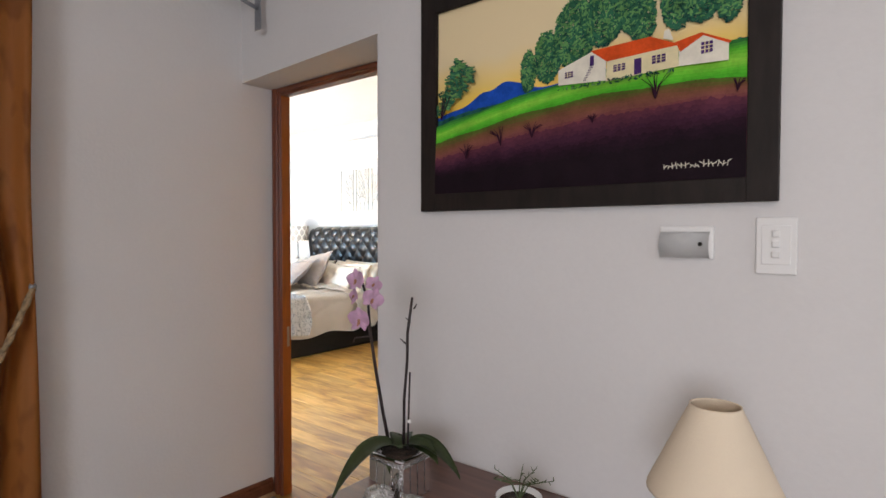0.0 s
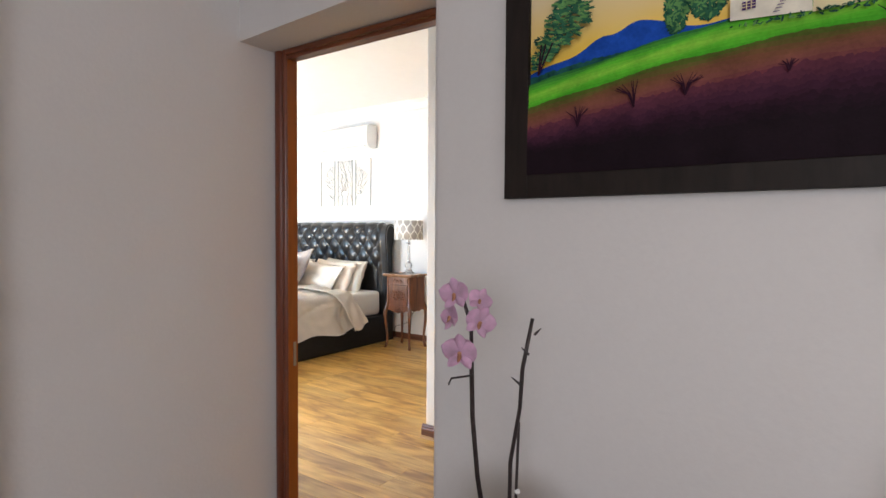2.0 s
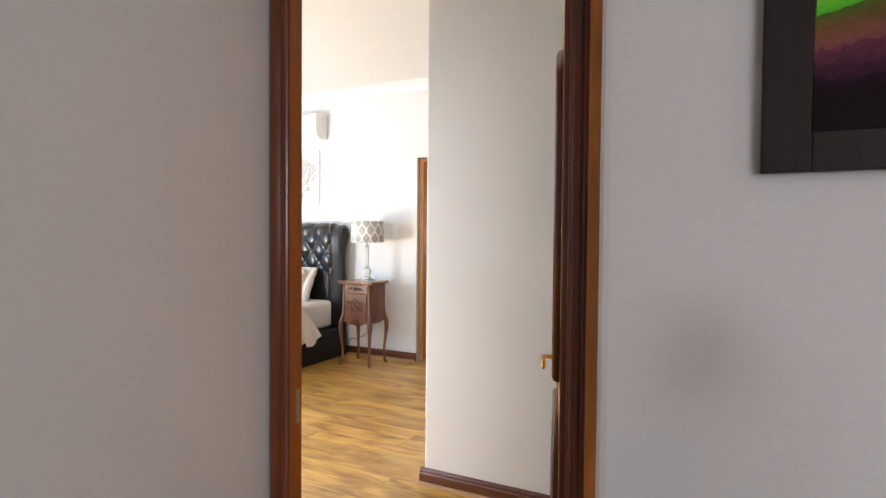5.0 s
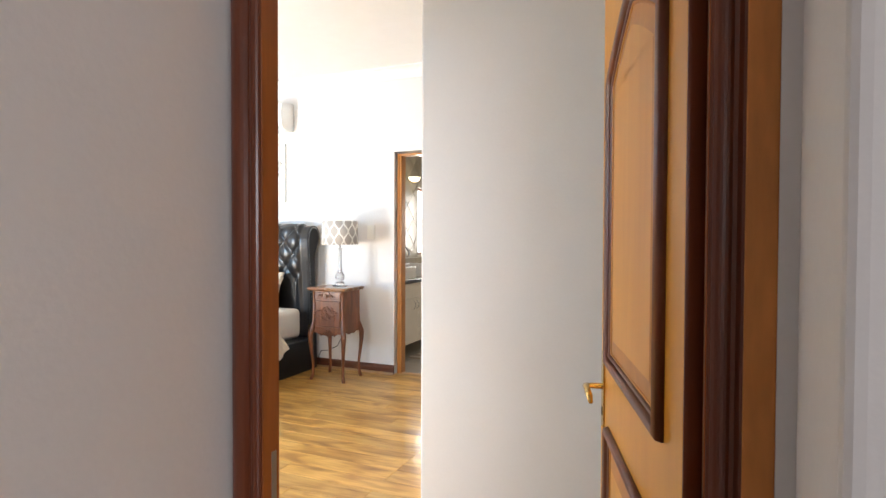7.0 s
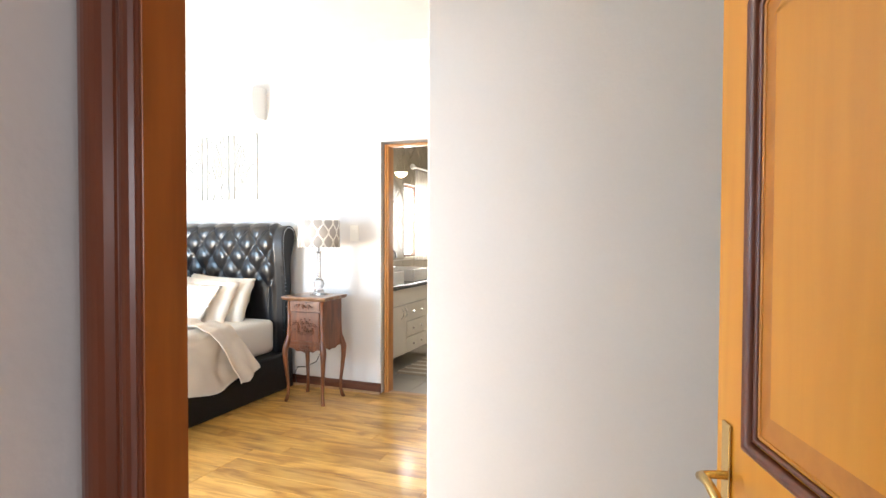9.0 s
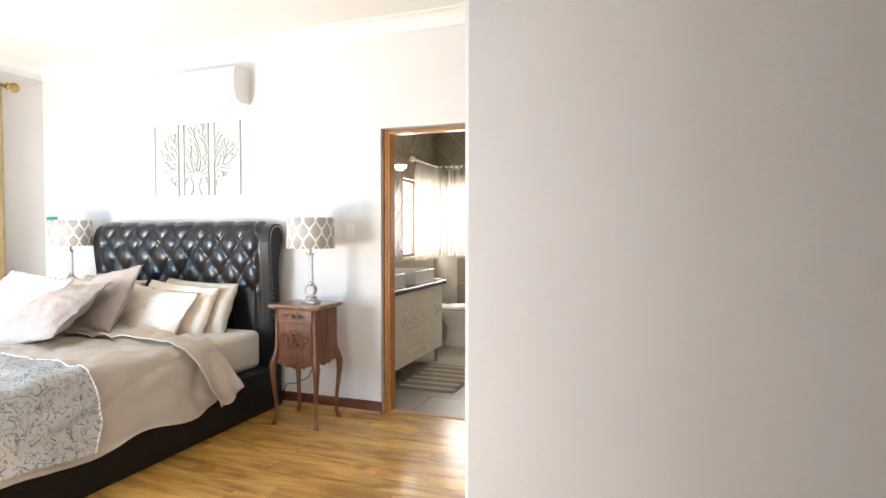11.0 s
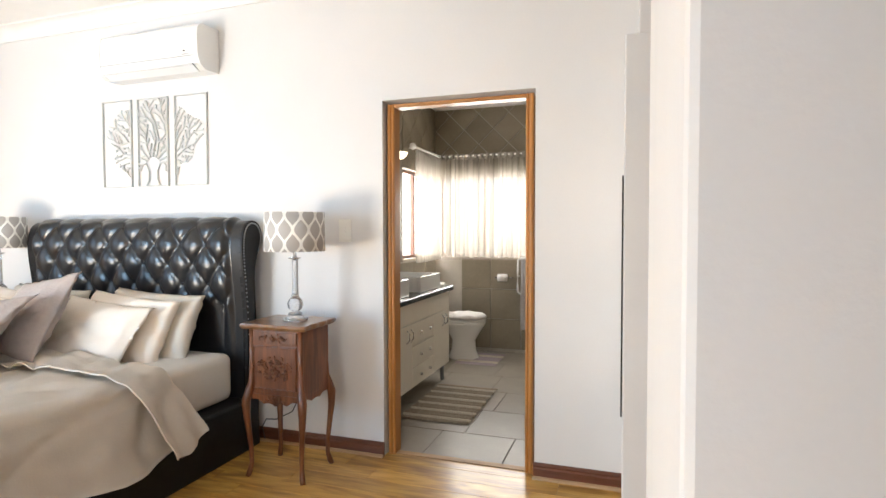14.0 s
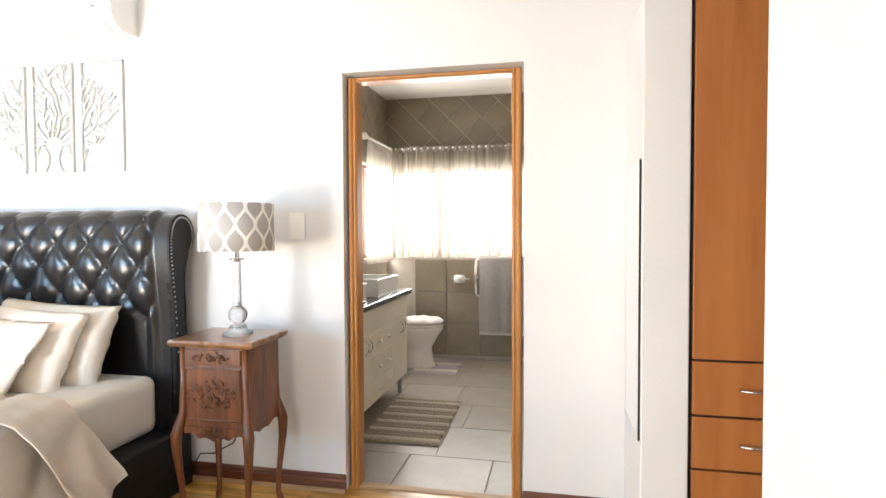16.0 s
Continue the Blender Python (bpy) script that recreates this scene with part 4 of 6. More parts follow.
bracket = thing("rail_bracket", (-2.47, PW, 2.25), "grey steel curtain rail bracket above the doorway", "bracket")
part("plate", box(-2.492, -2.446, PW - 0.006, PW - 0.001, 2.235, 2.40, 0.002), STEEL, bracket)
part("arm", tube([(-2.47, PW - 0.006, 2.33), (-2.48, PW - 0.07, 2.35), (-2.5, PW - 0.1, 2.37)], 0.009, 8), STEEL, bracket, "", True)
part("rail", tube([(-2.46, PW - 0.1, 2.365), (-2.71, PW - 0.1, 2.43)], 0.014, 10), STEEL, bracket, "", True)


def curtain(name, f, nu, nv, m, label, ring=None):
    ob = thing(name, f(0.5, 0.0), label, "curtain")
    part("drape", sheet(f, nu, nv, 0.004), m, ob, "", True)
    return ob


def lounge_drape(u, v):
    z = 2.75 * v + 0.02
    pinch = 1 - 0.42 * math.exp(-((z - 1.06) / 0.3) ** 2)
    y = 0.62 - (1 - u) * 0.75 * pinch - 0.02 * math.exp(-((z - 1.5) / 0.5) ** 2)
    return (LX + 0.09 + 0.035 * math.sin(u * 34 + 0.4 * math.sin(3 * z)) * (0.5 + 0.5 * pinch) + 0.01 * math.sin(u * 71), y, z)


lounge = curtain("curtain", lounge_drape, 90, 40, CURTAIN, "heavy bronze patterned curtain gathered by a rope tie-back")
bm = bmesh.new()
for ph in (0, math.pi):
    tube([(LX + 0.13 + 0.008 * math.cos(k * 0.9 + ph) + 0.02 * math.sin(k / 40 * 3.14), 0.60 - 0.30 * k / 40, 1.14 - 0.44 * math.sin(k / 40 * 1.6) + 0.008 * math.sin(k * 0.9 + ph)) for k in range(41)], 0.009, 6, bm)
part("tie_back", bm, mat("rope", (0.28, 0.19, 0.1), 0.7, grain=0.5, scale=60, bump=0.5), lounge, "twisted brown rope tie-back", True)
part("tie_hook", tube([(LX, 0.605, 1.13), (LX + 0.1, 0.605, 1.13), (LX + 0.125, 0.60, 1.15)], 0.012, 8), STEEL, lounge, "dark metal tie-back hook", True)


def chest():
    x0, x1, y0, y1, top = -1.50, -0.15, 0.99, PW - 0.004, 0.592
    ob = thing("chest", ((x0 + x1) / 2, (y0 + y1) / 2, 0), "low dark brown wooden chest against the wall", "chest")
    part("top", box(x0, x1, y0, y1, top - 0.028, top, 0.008), TABLE_WOOD, ob)
    part("body", box(x0 + 0.02, x1 - 0.02, y0 + 0.02, y1 - 0.01, 0.06, top - 0.028, 0.004), TABLE_WOOD, ob)
    for x in (x0 + 0.06, x1 - 0.06):
        for y in (y0 + 0.06, y1 - 0.06):
            part("leg", box(x - 0.03, x + 0.03, y - 0.03, y + 0.03, 0, 0.06, 0.004), TABLE_WOOD, ob)
    for k in range(2):
        a = x0 + 0.05 + k * 0.63
        d = part("drawer", box(a, a + 0.6, y0 + 0.008, y0 + 0.022, 0.12, 0.5, 0.004), TABLE_WOOD, ob)
        part("knob", ball((a + 0.3, y0 - 0.006, 0.32), 0.015), BRASS, d)


chest()
TT = 0.592


def table_lamp():
    x, y = -0.524, 1.13
    ob = thing("table_lamp", (x, y, TT), "table lamp with a cream coolie shade on the chest", "lamp")
    part("base", lathe([(0.0, 0), (0.065, 0), (0.068, 0.012), (0.05, 0.03), (0.03, 0.045), (0.042, 0.1), (0.045, 0.14), (0.03, 0.19), (0.014, 0.21), (0.012, 0.24)], 24, (x, y, TT)), BRASS, ob, "turned brass lamp base", True)
    bm = bmesh.new()
    prof = [(0.122, 0.248), (0.121, 0.253), (0.106, 0.285), (0.047, 0.412), (0.046, 0.416), (0.043, 0.416), (0.044, 0.412), (0.103, 0.285), (0.118, 0.251), (0.119, 0.248)]
    seg = 40
    rings = [[bm.verts.new((x + r * math.cos(6.2832 * i / seg), y + r * math.sin(6.2832 * i / seg), TT + z)) for i in range(seg)] for r, z in prof]
    for a, b in zip(rings, rings[1:] + rings[:1]):
        for i in range(seg):
            bm.faces.new((a[i], a[(i + 1) % seg], b[(i + 1) % seg], b[i]))
    part("shade", bm, SHADE_CREAM, ob, "cream fabric shade", True)
    part("bulb_holder", lathe([(0.015, 0.235), (0.015, 0.28), (0.0, 0.285)], 12, (x, y, TT)), WHITE_GLOSS, ob)


table_lamp()


def petal(at, toward, up, length, width, cup):
    """A rounded, cupped petal from at, along up, facing toward."""
    n, u = Vector(toward).normalized(), Vector(up).normalized()
    s = n.cross(u).normalized()

    def f(a, b):
        t, q = a, 2 * b - 1
        prof = math.sin(math.pi * min(1, 0.06 + 0.94 * t) ** 0.85) ** 0.6
        return Vector(at) + u * (length * t) + s * (width * 0.5 * q * prof) + n * (cup * length * (t * t * 0.6 - 0.5 * q * q * prof) + 0.004)
    return sheet(f, 8, 6, 0.0012)


def orchid():
    px, py = -1.345, 1.135
    pot = thing("mirrored_vase", (px, py, TT), "square mirror-mosaic vase standing on the chest", "vase")
    bm = box(px - 0.062, px + 0.062, py - 0.062, py + 0.062, TT, TT + 0.118, 0.004)
    part("body", bm, SILVER_LEAF, pot)
    for k in range(4):
        part("mirror_tile", box(px - 0.058 + 0.03 * k, px - 0.032 + 0.03 * k, py - 0.0655, py - 0.062, TT + 0.01, TT + 0.105, 0.001), MIRROR, pot)
        part("mirror_tile", box(px + 0.062, px + 0.0655, py - 0.058 + 0.03 * k, py - 0.032 + 0.03 * k, TT + 0.01, TT + 0.105, 0.001), MIRROR, pot)
    part("rim", tube([(px - 0.06, py - 0.06, TT + 0.12), (px + 0.06, py - 0.06, TT + 0.12), (px + 0.06, py + 0.06, TT + 0.12), (px - 0.06, py + 0.06, TT + 0.12)], 0.005, 6, None, True), CHROME, pot)
    base = TT + 0.118
    ob = thing("orchid", (px, py, base), "pink moth orchid with two dark stems in the vase", "orchid")
    part("bark", lathe([(0.0, 0.0), (0.054, 0.0), (0.05, 0.008), (0.0, 0.014)], 14, (px, py, base)), SOIL, ob)
    leaves = [(244, 0.20, 0.09, -0.6), (24, 0.175, 0.09, -0.42), (130, 0.10, 0.07, -0.1), (5, 0.13, 0.075, -0.15)]
    for ang, ln, wd, droop in leaves:
        d = Vector((math.cos(radians(ang)), math.sin(radians(ang)), 0))
        s = Vector((-d.y, d.x, 0))

        def f(a, b, d=d, s=s, ln=ln, wd=wd, droop=droop):
            q = 2 * b - 1
            w = wd * (0.35 + 0.65 * math.sin(math.pi * min(1.0, 0.1 + 0.8 * a))) * (1 - a ** 6)
            return Vector((px, py, base + 0.012)) + d * (ln * a) + s * (0.5 * w * q) + Vector((0, 0, ln * (0.35 * a * (1 - a) * 2 + droop * a * a) + 0.012 * q * q))
        part("leaf", sheet(f, 12, 6, 0.002), LEAF, ob, "broad drooping green leaf", True)
    top = Vector((-1.375, 1.01, 1.22))
    pts = [Vector((-1.392, 1.14, base)), Vector((-1.40, 1.12, 0.82)), Vector((-1.385, 1.075, 0.96)), Vector((-1.36, 1.03, 1.08)), Vector((-1.355, 1.02, 1.15)), top]
    part("flower_stem", tube(pts, [0.0055, 0.005, 0.0048, 0.0045, 0.004, 0.003], 7), STEM, ob, "", True)
    part("side_twig", tube([(-1.36, 1.03, 1.055), (-1.385, 1.0, 1.052), (-1.39, 0.998, 1.04)], 0.002, 6), STEM, ob)
    pts = [Vector((-1.337, 1.14, base)), Vector((-1.335, 1.14, 0.86)), Vector((-1.305, 1.12, 0.98)), Vector((-1.295, 1.11, 1.06)), Vector((-1.272, 1.104, 1.16))]
    part("bare_stem", tube(pts, [0.0045, 0.0042, 0.004, 0.0042, 0.0036], 7), STEM, ob, "", True)
    for z, dx in ((1.09, -0.012), (1.13, 0.016), (1.03, -0.014)):
        part("bud_scale", tube([(-1.29 + 0.3 * (z - 1.06), 1.108, z), (-1.29 + 0.3 * (z - 1.06) + dx, 1.1, z + 0.014)], [0.003, 0.001], 5), STEM, ob)
    part("support_stick", tube([(-1.327, 1.145, base), (-1.322, 1.15, 0.94)], 0.003, 6), STEM, ob)
    part("clip", ball((-1.323, 1.148, 0.80), 0.006), WHITE_GLOSS, ob)
    face = Vector((0.2, -1, -0.05)).normalized()
    for at, roll, size, look_to in ((Vector((-1.365, 1.0, 1.102)), 0, 0.92, face), (Vector((-1.377, 1.0, 1.207)), 8, 0.8, Vector((0.1, -1, 0.1))), (Vector((-1.338, 1.02, 1.158)), -25, 0.78, Vector((0.75, -0.7, -0.05))), (Vector((-1.388, 1.005, 1.164)), 20, 0.7, Vector((-0.35, -0.9, 0.1))), (Vector((-1.345, 1.03, 1.195)), -30, 0.62, Vector((0.7, -0.6, 0.3)))):
        n = Vector(look_to).normalized()
        up = (Vector((0, 0, 1)) - n * n.z).normalized()
        side = n.cross(up)

        def way(a, up=up, side=side, roll=roll):
            a = radians(a + roll)
            return up * math.cos(a) + side * math.sin(a)
        fl = part("flower", ball(at + n * 0.006, 0.0045 * size), PETAL_LIP, ob, "pink moth orchid bloom")
        for a, ln, wd in ((0, 0.041, 0.028), (138, 0.037, 0.024), (-138, 0.037, 0.024), (70, 0.040, 0.048), (-70, 0.040, 0.048)):
            part("petal", petal(at, n, way(a), ln * size, wd * size, 0.25), PETAL, fl, "", True)
        part("lip", petal(at + n * 0.006, n, way(180), 0.015 * size, 0.010 * size, 0.7), PETAL_LIP, fl, "rust-coloured lip", True)


orchid()
for nm, x, y, sx, lab in (("silver_ornament", -1.20, 1.03, 1.35, "oval crinkled silver ornament on the chest"), ("silver_ornament", -1.315, 1.02, 1.0, "small crinkled silver ornament beside the vase")):
    bm = ball((0, 0, 0), 0.042, None, 28, 18, (sx, 1, 0.85))
    for v in bm.verts:
        v.co *= 1 + 0.09 * noise.noise(v.co * 90)
    moved(bm, Matrix.Translation((x, y, TT + 0.036)))
    solid(nm, bm, SILVER_LEAF, lab, "ornament", "", "", True)
bowl = thing("plant_bowl", (-1.0, 1.21, TT), "small white-rimmed bowl of soil with a wiry plant", "plant pot")
part("bowl", lathe([(0.0, 0), (0.04, 0), (0.055, 0.045), (0.06, 0.068), (0.056, 0.07), (0.05, 0.055), (0.0, 0.05)], 28, (-1.0, 1.21, TT)), CERAMIC, bowl, "", True)
part("soil", lathe([(0.0, 0.058), (0.05, 0.056)], 20, (-1.0, 1.21, TT)), SOIL, bowl)
rnd = random.Random(3)
for k in range(7):
    a = rnd.uniform(0, 6.28)
    ln = rnd.uniform(0.05, 0.1)
    pts = [Vector((-1.0, 1.21, TT + 0.055)), Vector((-1.0 + 0.3 * ln * math.cos(a), 1.21 + 0.3 * ln * math.sin(a), TT + 0.1)), Vector((-1.0 + ln * math.cos(a), 1.21 + ln * math.sin(a), TT + 0.105 + 0.02 * rnd.random()))]
    bm = tube(pts, [0.002, 0.0015, 0.001], 5)
    for j in range(6):
        q = pts[1].lerp(pts[2], j / 5)
        tube([q, q + Vector((rnd.uniform(-0.016, 0.016), rnd.uniform(-0.016, 0.016), rnd.uniform(-0.004, 0.012)))], [0.002, 0.0006], 4, bm)
    part("sprig", bm, LEAF, bowl)

# ---- the bedroom ----
def headboard_profile(s):
    """Front line of the headboard from the floor up and over the scroll: (y, z) at 0..1."""
    pts = [(5.235, 0.30), (5.235, 0.6), (5.225, 0.85), (5.21, 1.0), (5.195, 1.12), (5.187, 1.22), (5.192, 1.30), (5.215, 1.365), (5.255, 1.40), (5.30, 1.405), (5.345, 1.385), (5.375, 1.34), (5.38, 1.28), (5.36, 1.23), (5.335, 1.2)]
    k = s * (len(pts) - 1)
    i = min(len(pts) - 2, int(k))
    f = k - i
    p0, p1, p2, p3 = pts[max(0, i - 1)], pts[i], pts[i + 1], pts[min(len(pts) - 1, i + 2)]
    return [0.5 * (2 * b + (c - a) * f + (2 * a - 5 * b + 4 * c - d) * f * f + (3 * b - a - 3 * c + d) * f ** 3) for a, b, c, d in zip(p0, p1, p2, p3)]


BX0, BX1 = -6.985, -5.165


def bed():
    ob = thing("bed", ((BX0 + BX1) / 2, 4.2, 0), "black leather sleigh bed with a deep-buttoned scroll headboard", "bed")
    n_s = 90
    line = [headboard_profile(i / n_s) for i in range(n_s + 1)]
    arc = [0.0]
    for a, b in zip(line, line[1:]):
        arc.append(arc[-1] + math.hypot(b[0] - a[0], b[1] - a[1]))
    dx, ds = 0.198, 0.25
    low = arc[[i for i, p in enumerate(line) if p[1] > 0.88][0]]
    high = low + ds * 2
    x_in0, x_in1 = BX0 + 0.07, BX1 - 0.09
    nx = 210

    def puff(x, s):
        edge = min(1, max(0, (x - x_in0) / 0.03)) * min(1, max(0, (x_in1 - x) / 0.03))
        u = (x - x_in0) / dx
        if s < low:
            fade = max(0.0, 1 - (low - s) / 0.3)
            return 0.030 * edge * fade * abs(math.sin(math.pi * u)) ** 0.45 + 0.012 * edge * (1 - fade)
        v = (s - low) / ds
        if s > high:
            # above the top buttons the leather runs in shallow pleats over the roll
            k = max(0.0, 1 - (s - high) / 0.22)
            return edge * (0.016 + 0.016 * k * abs(math.sin(math.pi * (u + (high - low) / ds))) ** 0.5 - 0.006 * (1 - k))
        a, b = u + v, u - v
        sa, sb = abs(math.sin(math.pi * a)), abs(math.sin(math.pi * b))
        soft = (sa * sb) ** 0.36
        deep = 1 - math.exp(-((sa * sa + sb * sb) / 0.10))
        return edge * 0.040 * soft * (0.55 + 0.45 * deep) * (1 + 0.10 * noise.noise(Vector((x * 5, s * 6, 2))))
    bm = bmesh.new()
    grid = []
    for i in range(n_s + 1):
        y, z = line[i]
        a, b = line[max(0, i - 1)], line[min(n_s, i + 1)]
        ty, tz = b[0] - a[0], b[1] - a[1]
        k = math.hypot(ty, tz) or 1
        ny, nz = -tz / k, ty / k
        row = []
        for j in range(nx + 1):
            x = BX0 + 0.012 + (BX1 - BX0 - 0.024) * j / nx
            p = puff(x, arc[i])
            row.append(bm.verts.new((x, y + ny * p, z + nz * p)))
        grid.append(row)
    for i in range(n_s):
        for j in range(nx):
            bm.faces.new((grid[i][j], grid[i][j + 1], grid[i + 1][j + 1], grid[i + 1][j]))
    part("tufted_front", bm, LEATHER, ob, "deep-buttoned glossy black leather", True)
    outline = [tuple(headboard_profile(i / 40)) for i in range(41)] + [(5.312, 1.13), (5.30, 1.04), (5.298, 0.9), (5.325, 0.4), (5.335, 0.0), (5.235, 0.0)]
    for x in (BX0, BX1 - 0.03):
        b = bmesh.new()
        lo = [b.verts.new((x, y, z)) for y, z in outline]
        hi = [b.verts.new((x + 0.03, y, z)) for y, z in outline]
        k = len(outline)
        b.faces.new(lo), b.faces.new(hi)
        for i in range(k):
            b.faces.new((lo[i], lo[(i + 1) % k], hi[(i + 1) % k], hi[i]))
        bmesh.ops.triangulate(b, faces=[f for f in b.faces if len(f.verts) > 4])
        part("end_panel", b, BASE_LEATHER, ob)
    part("back_panel", box(BX0 + 0.03, BX1 - 0.03, 5.285, 5.297, 0.0, 1.17), LEATHER, ob)
    for x in (BX1 + 0.001,):
        nb = bmesh.new()
        for i in range(64):
            y, z = headboard_profile(0.10 + 0.86 * i / 63)
            cy, cz = 5.285, min(z, 1.30)
            y, z = y + (cy - y) * 0.16, z + (cz - z) * 0.16
            ball((x, y, z), 0.0052, nb, 6, 4)
        tagged(part("nailhead_row", nb, STEEL, ob, "row of small metal nailheads"), kind="stuff")
    buttons = []
    for i in range(5):
        s = low + ds * 0.5 * i
        k = [q for q, a in enumerate(arc) if a >= s][0]
        y, z = line[k]
        for j in range(12):
            x = x_in0 + dx * (j + 0.5 * (i % 2))
            if x_in0 + 0.05 < x < x_in1 - 0.05:
                buttons.append((x, y - 0.004, z))
    me = mesh_of("button", ball((0, 0, 0), 0.011, None, 10, 6, (1, 0.6, 1)), LEATHER, True)
    for p in buttons:
        o = new("button", me)
        o.parent = ob
        o.location = Vector(p) - ob.location
    part("base", box(BX0 + 0.02, BX1 + 0.02, 3.12, 5.24, 0.0, 0.315, 0.02, None, 3), BASE_LEATHER, ob, "black leather bed base")


bed()
MX0, MX1 = BX0 + 0.07, -5.245
solid("mattress", box(MX0, MX1, 3.16, 5.2, 0.315, 0.6, 0.05, None, 4), SHEET_COTTON, "mattress in a pale fitted sheet on the bed", "mattress", "", "", True)


def duvet_f(u, v):
    """Over the bed: u across from the far hem to the near hem, v from the foot to the folded head end."""
    y = 3.02 + 1.74 * v
    top = 0.622
    half = (MX1 - MX0) / 2 + 0.03
    mid = (MX0 + MX1) / 2
    drop = 0.36 + 0.02 * math.sin(y * 9) + (-0.05 * max(0, (v - 0.8) / 0.2))
    span = half + drop
    s = (2 * u - 1) * span
    w = 0.020 * noise.noise(Vector((s * 2.2, y * 2.2, 1))) + 0.015 * noise.noise(Vector((s * 6 + y * 3, y * 4, 3))) + 0.006 * noise.noise(Vector((s * 13 - y * 5, y * 9 + s * 4, 8))) - 0.018 * max(0, 0.16 - abs(noise.noise(Vector((s * 3.1 + y, y * 2.3 - s, 7)))))  / 0.16
    bulge = 0.025 * (1 - min(1, abs(s) / half) ** 2)
    a = abs(s)
    sg = 1 if s >= 0 else -1
    r = 0.09
    if a < half - r:
        x, z = s, top + bulge + w
    elif a < half - r + r * 1.5708:
        t = (a - half + r) / r
        x, z = sg * (half - r + r * math.sin(t)), top - r + r * math.cos(t) + bulge * 0 + w
    else:
        d = a - half + r - r * 1.5708
        fold = 0.022 * math.sin(y * 15 + 1.3) * d + 0.03 * math.sin(y * 6.5) * d
        x, z = sg * (half + 0.015 + fold + 0.40 * d + w), top - r - d
    if v > 0.93:
        z += 0.012 * math.sin((v - 0.93) / 0.07 * 3.14)
    return (mid + x, y, z)


duvet = thing("duvet", (-6.1, 4.0, 0.6), "beige cotton duvet with a folded-back hem draped over the bed side", "duvet")
part("cover", sheet(lambda u, v: duvet_f(u, 0.925 * v), 120, 90, 0.03), LINEN, duvet, "", True)


def turn_back(u, v):
    """The folded-back hem of the duvet near the pillows."""
    p = Vector(duvet_f(0.10 + 0.9 * u, 0.785 + 0.137 * v))
    k = max(0.0, (u - 0.80) / 0.20)
    fold = 0.016 * k * math.sin(9 * v + 4 * k) + 0.012 * k * noise.noise(Vector((v * 3, k * 4, 5)))
    crease = 0.012 * noise.noise(Vector((u * 16, v * 3, 2))) - 0.008 * max(0, 1 - abs(noise.noise(Vector((u * 11 + v * 2, v * 2.5, 6)))) / 0.1)
    return p + Vector((0.02 * min(1, 3 * k) + 0.035 * k + fold, 0.15 * k + 0.02 * k * math.sin(5 * v), 0.034 + crease - 0.02 * k * math.sin(3 * v)))


part("turnback", sheet(turn_back, 90, 14, 0.012), LINEN, duvet, "folded-back hem falling over the bed edge", True)
part("piping", tube([Vector(turn_back(k / 80, 0.0)) + Vector((0.002, -0.003, -0.003)) for k in range(81)], 0.0035, 6), LINEN, duvet, "corded seam along the fold", True)


def throw_f(u, v):
    p = Vector(duvet_f(0.035 + 0.965 * u, 0.02 + 0.415 * v - 0.05 * max(0, (u - 0.9) / 0.1) ** 2))
    k = 2 * u - 1
    out = 0.022 if abs(k) > 0.6 else 0.0
    return p + Vector((math.copysign(out, k), 0, 0.022 + 0.004 * noise.noise(Vector((u * 20, v * 9, 4))) + (0.02 if abs(k) > 0.8 else 0)))


throw = thing("bed_throw", (-6.1, 3.4, 0.65), "white quilted throw with grey botanical print over the bed foot", "throw")
part("quilt", sheet(throw_f, 110, 40, 0.008), TOILE, throw, "", True)
part("binding", tube([Vector(throw_f(k / 90, 1.0)) + Vector((0, 0.004, 0)) for k in range(91)], 0.006, 6), TOILE, throw, "bound edge of the quilt", True)


def pillow(name, centre, w, h, t, rot, m, label, flange=0.0, seed=0):
    """A soft pillow standing in its own x (width) and z (height), then turned."""
    bm = bmesh.new()
    n = 26
    rows = {}
    for side in (1, -1):
        for i in range(n + 1):
            for j in range(n + 1):
                a, b = 2 * i / n - 1, 2 * j / n - 1
                if side == -1 and (i in (0, n) or j in (0, n)):
                    rows[side, i, j] = rows[1, i, j]
                    continue
                fa, fb = min(1, abs(a) / (1 - flange)), min(1, abs(b) / (1 - flange))
                th = t * 0.5 * max(0, (1 - fa ** 2.6)) ** 0.55 * max(0, (1 - fb ** 2.6)) ** 0.55
                pin = 1 - 0.07 * (1 - a * a) * abs(b) ** 3
                pin2 = 1 - 0.07 * (1 - b * b) * abs(a) ** 3
                wr = 0.013 * noise.noise(Vector((a * 2.3 + seed, b * 2.3, side))) + 0.008 * noise.noise(Vector((a * 6 + seed, b * 5, side * 2))) - 0.010 * max(0, 1 - abs(noise.noise(Vector((a * 2.6 + b * 1.2 + seed, b * 1.8 - a, side * 3)))) / 0.09)
                rows[side, i, j] = bm.verts.new((a * w / 2 * pin2, side * (th + 0.004) + wr, b * h / 2 * pin))
        for i in range(n):
            for j in range(n):
                bm.faces.new((rows[side, i, j], rows[side, i + 1, j], rows[side, i + 1, j + 1], rows[side, i, j + 1]))
    moved(bm, Matrix.Translation(centre) @ Euler([radians(q) for q in rot]).to_matrix().to_4x4())
    return solid(name, bm, m, label, "pillow", "", "pillows on the bed", True)


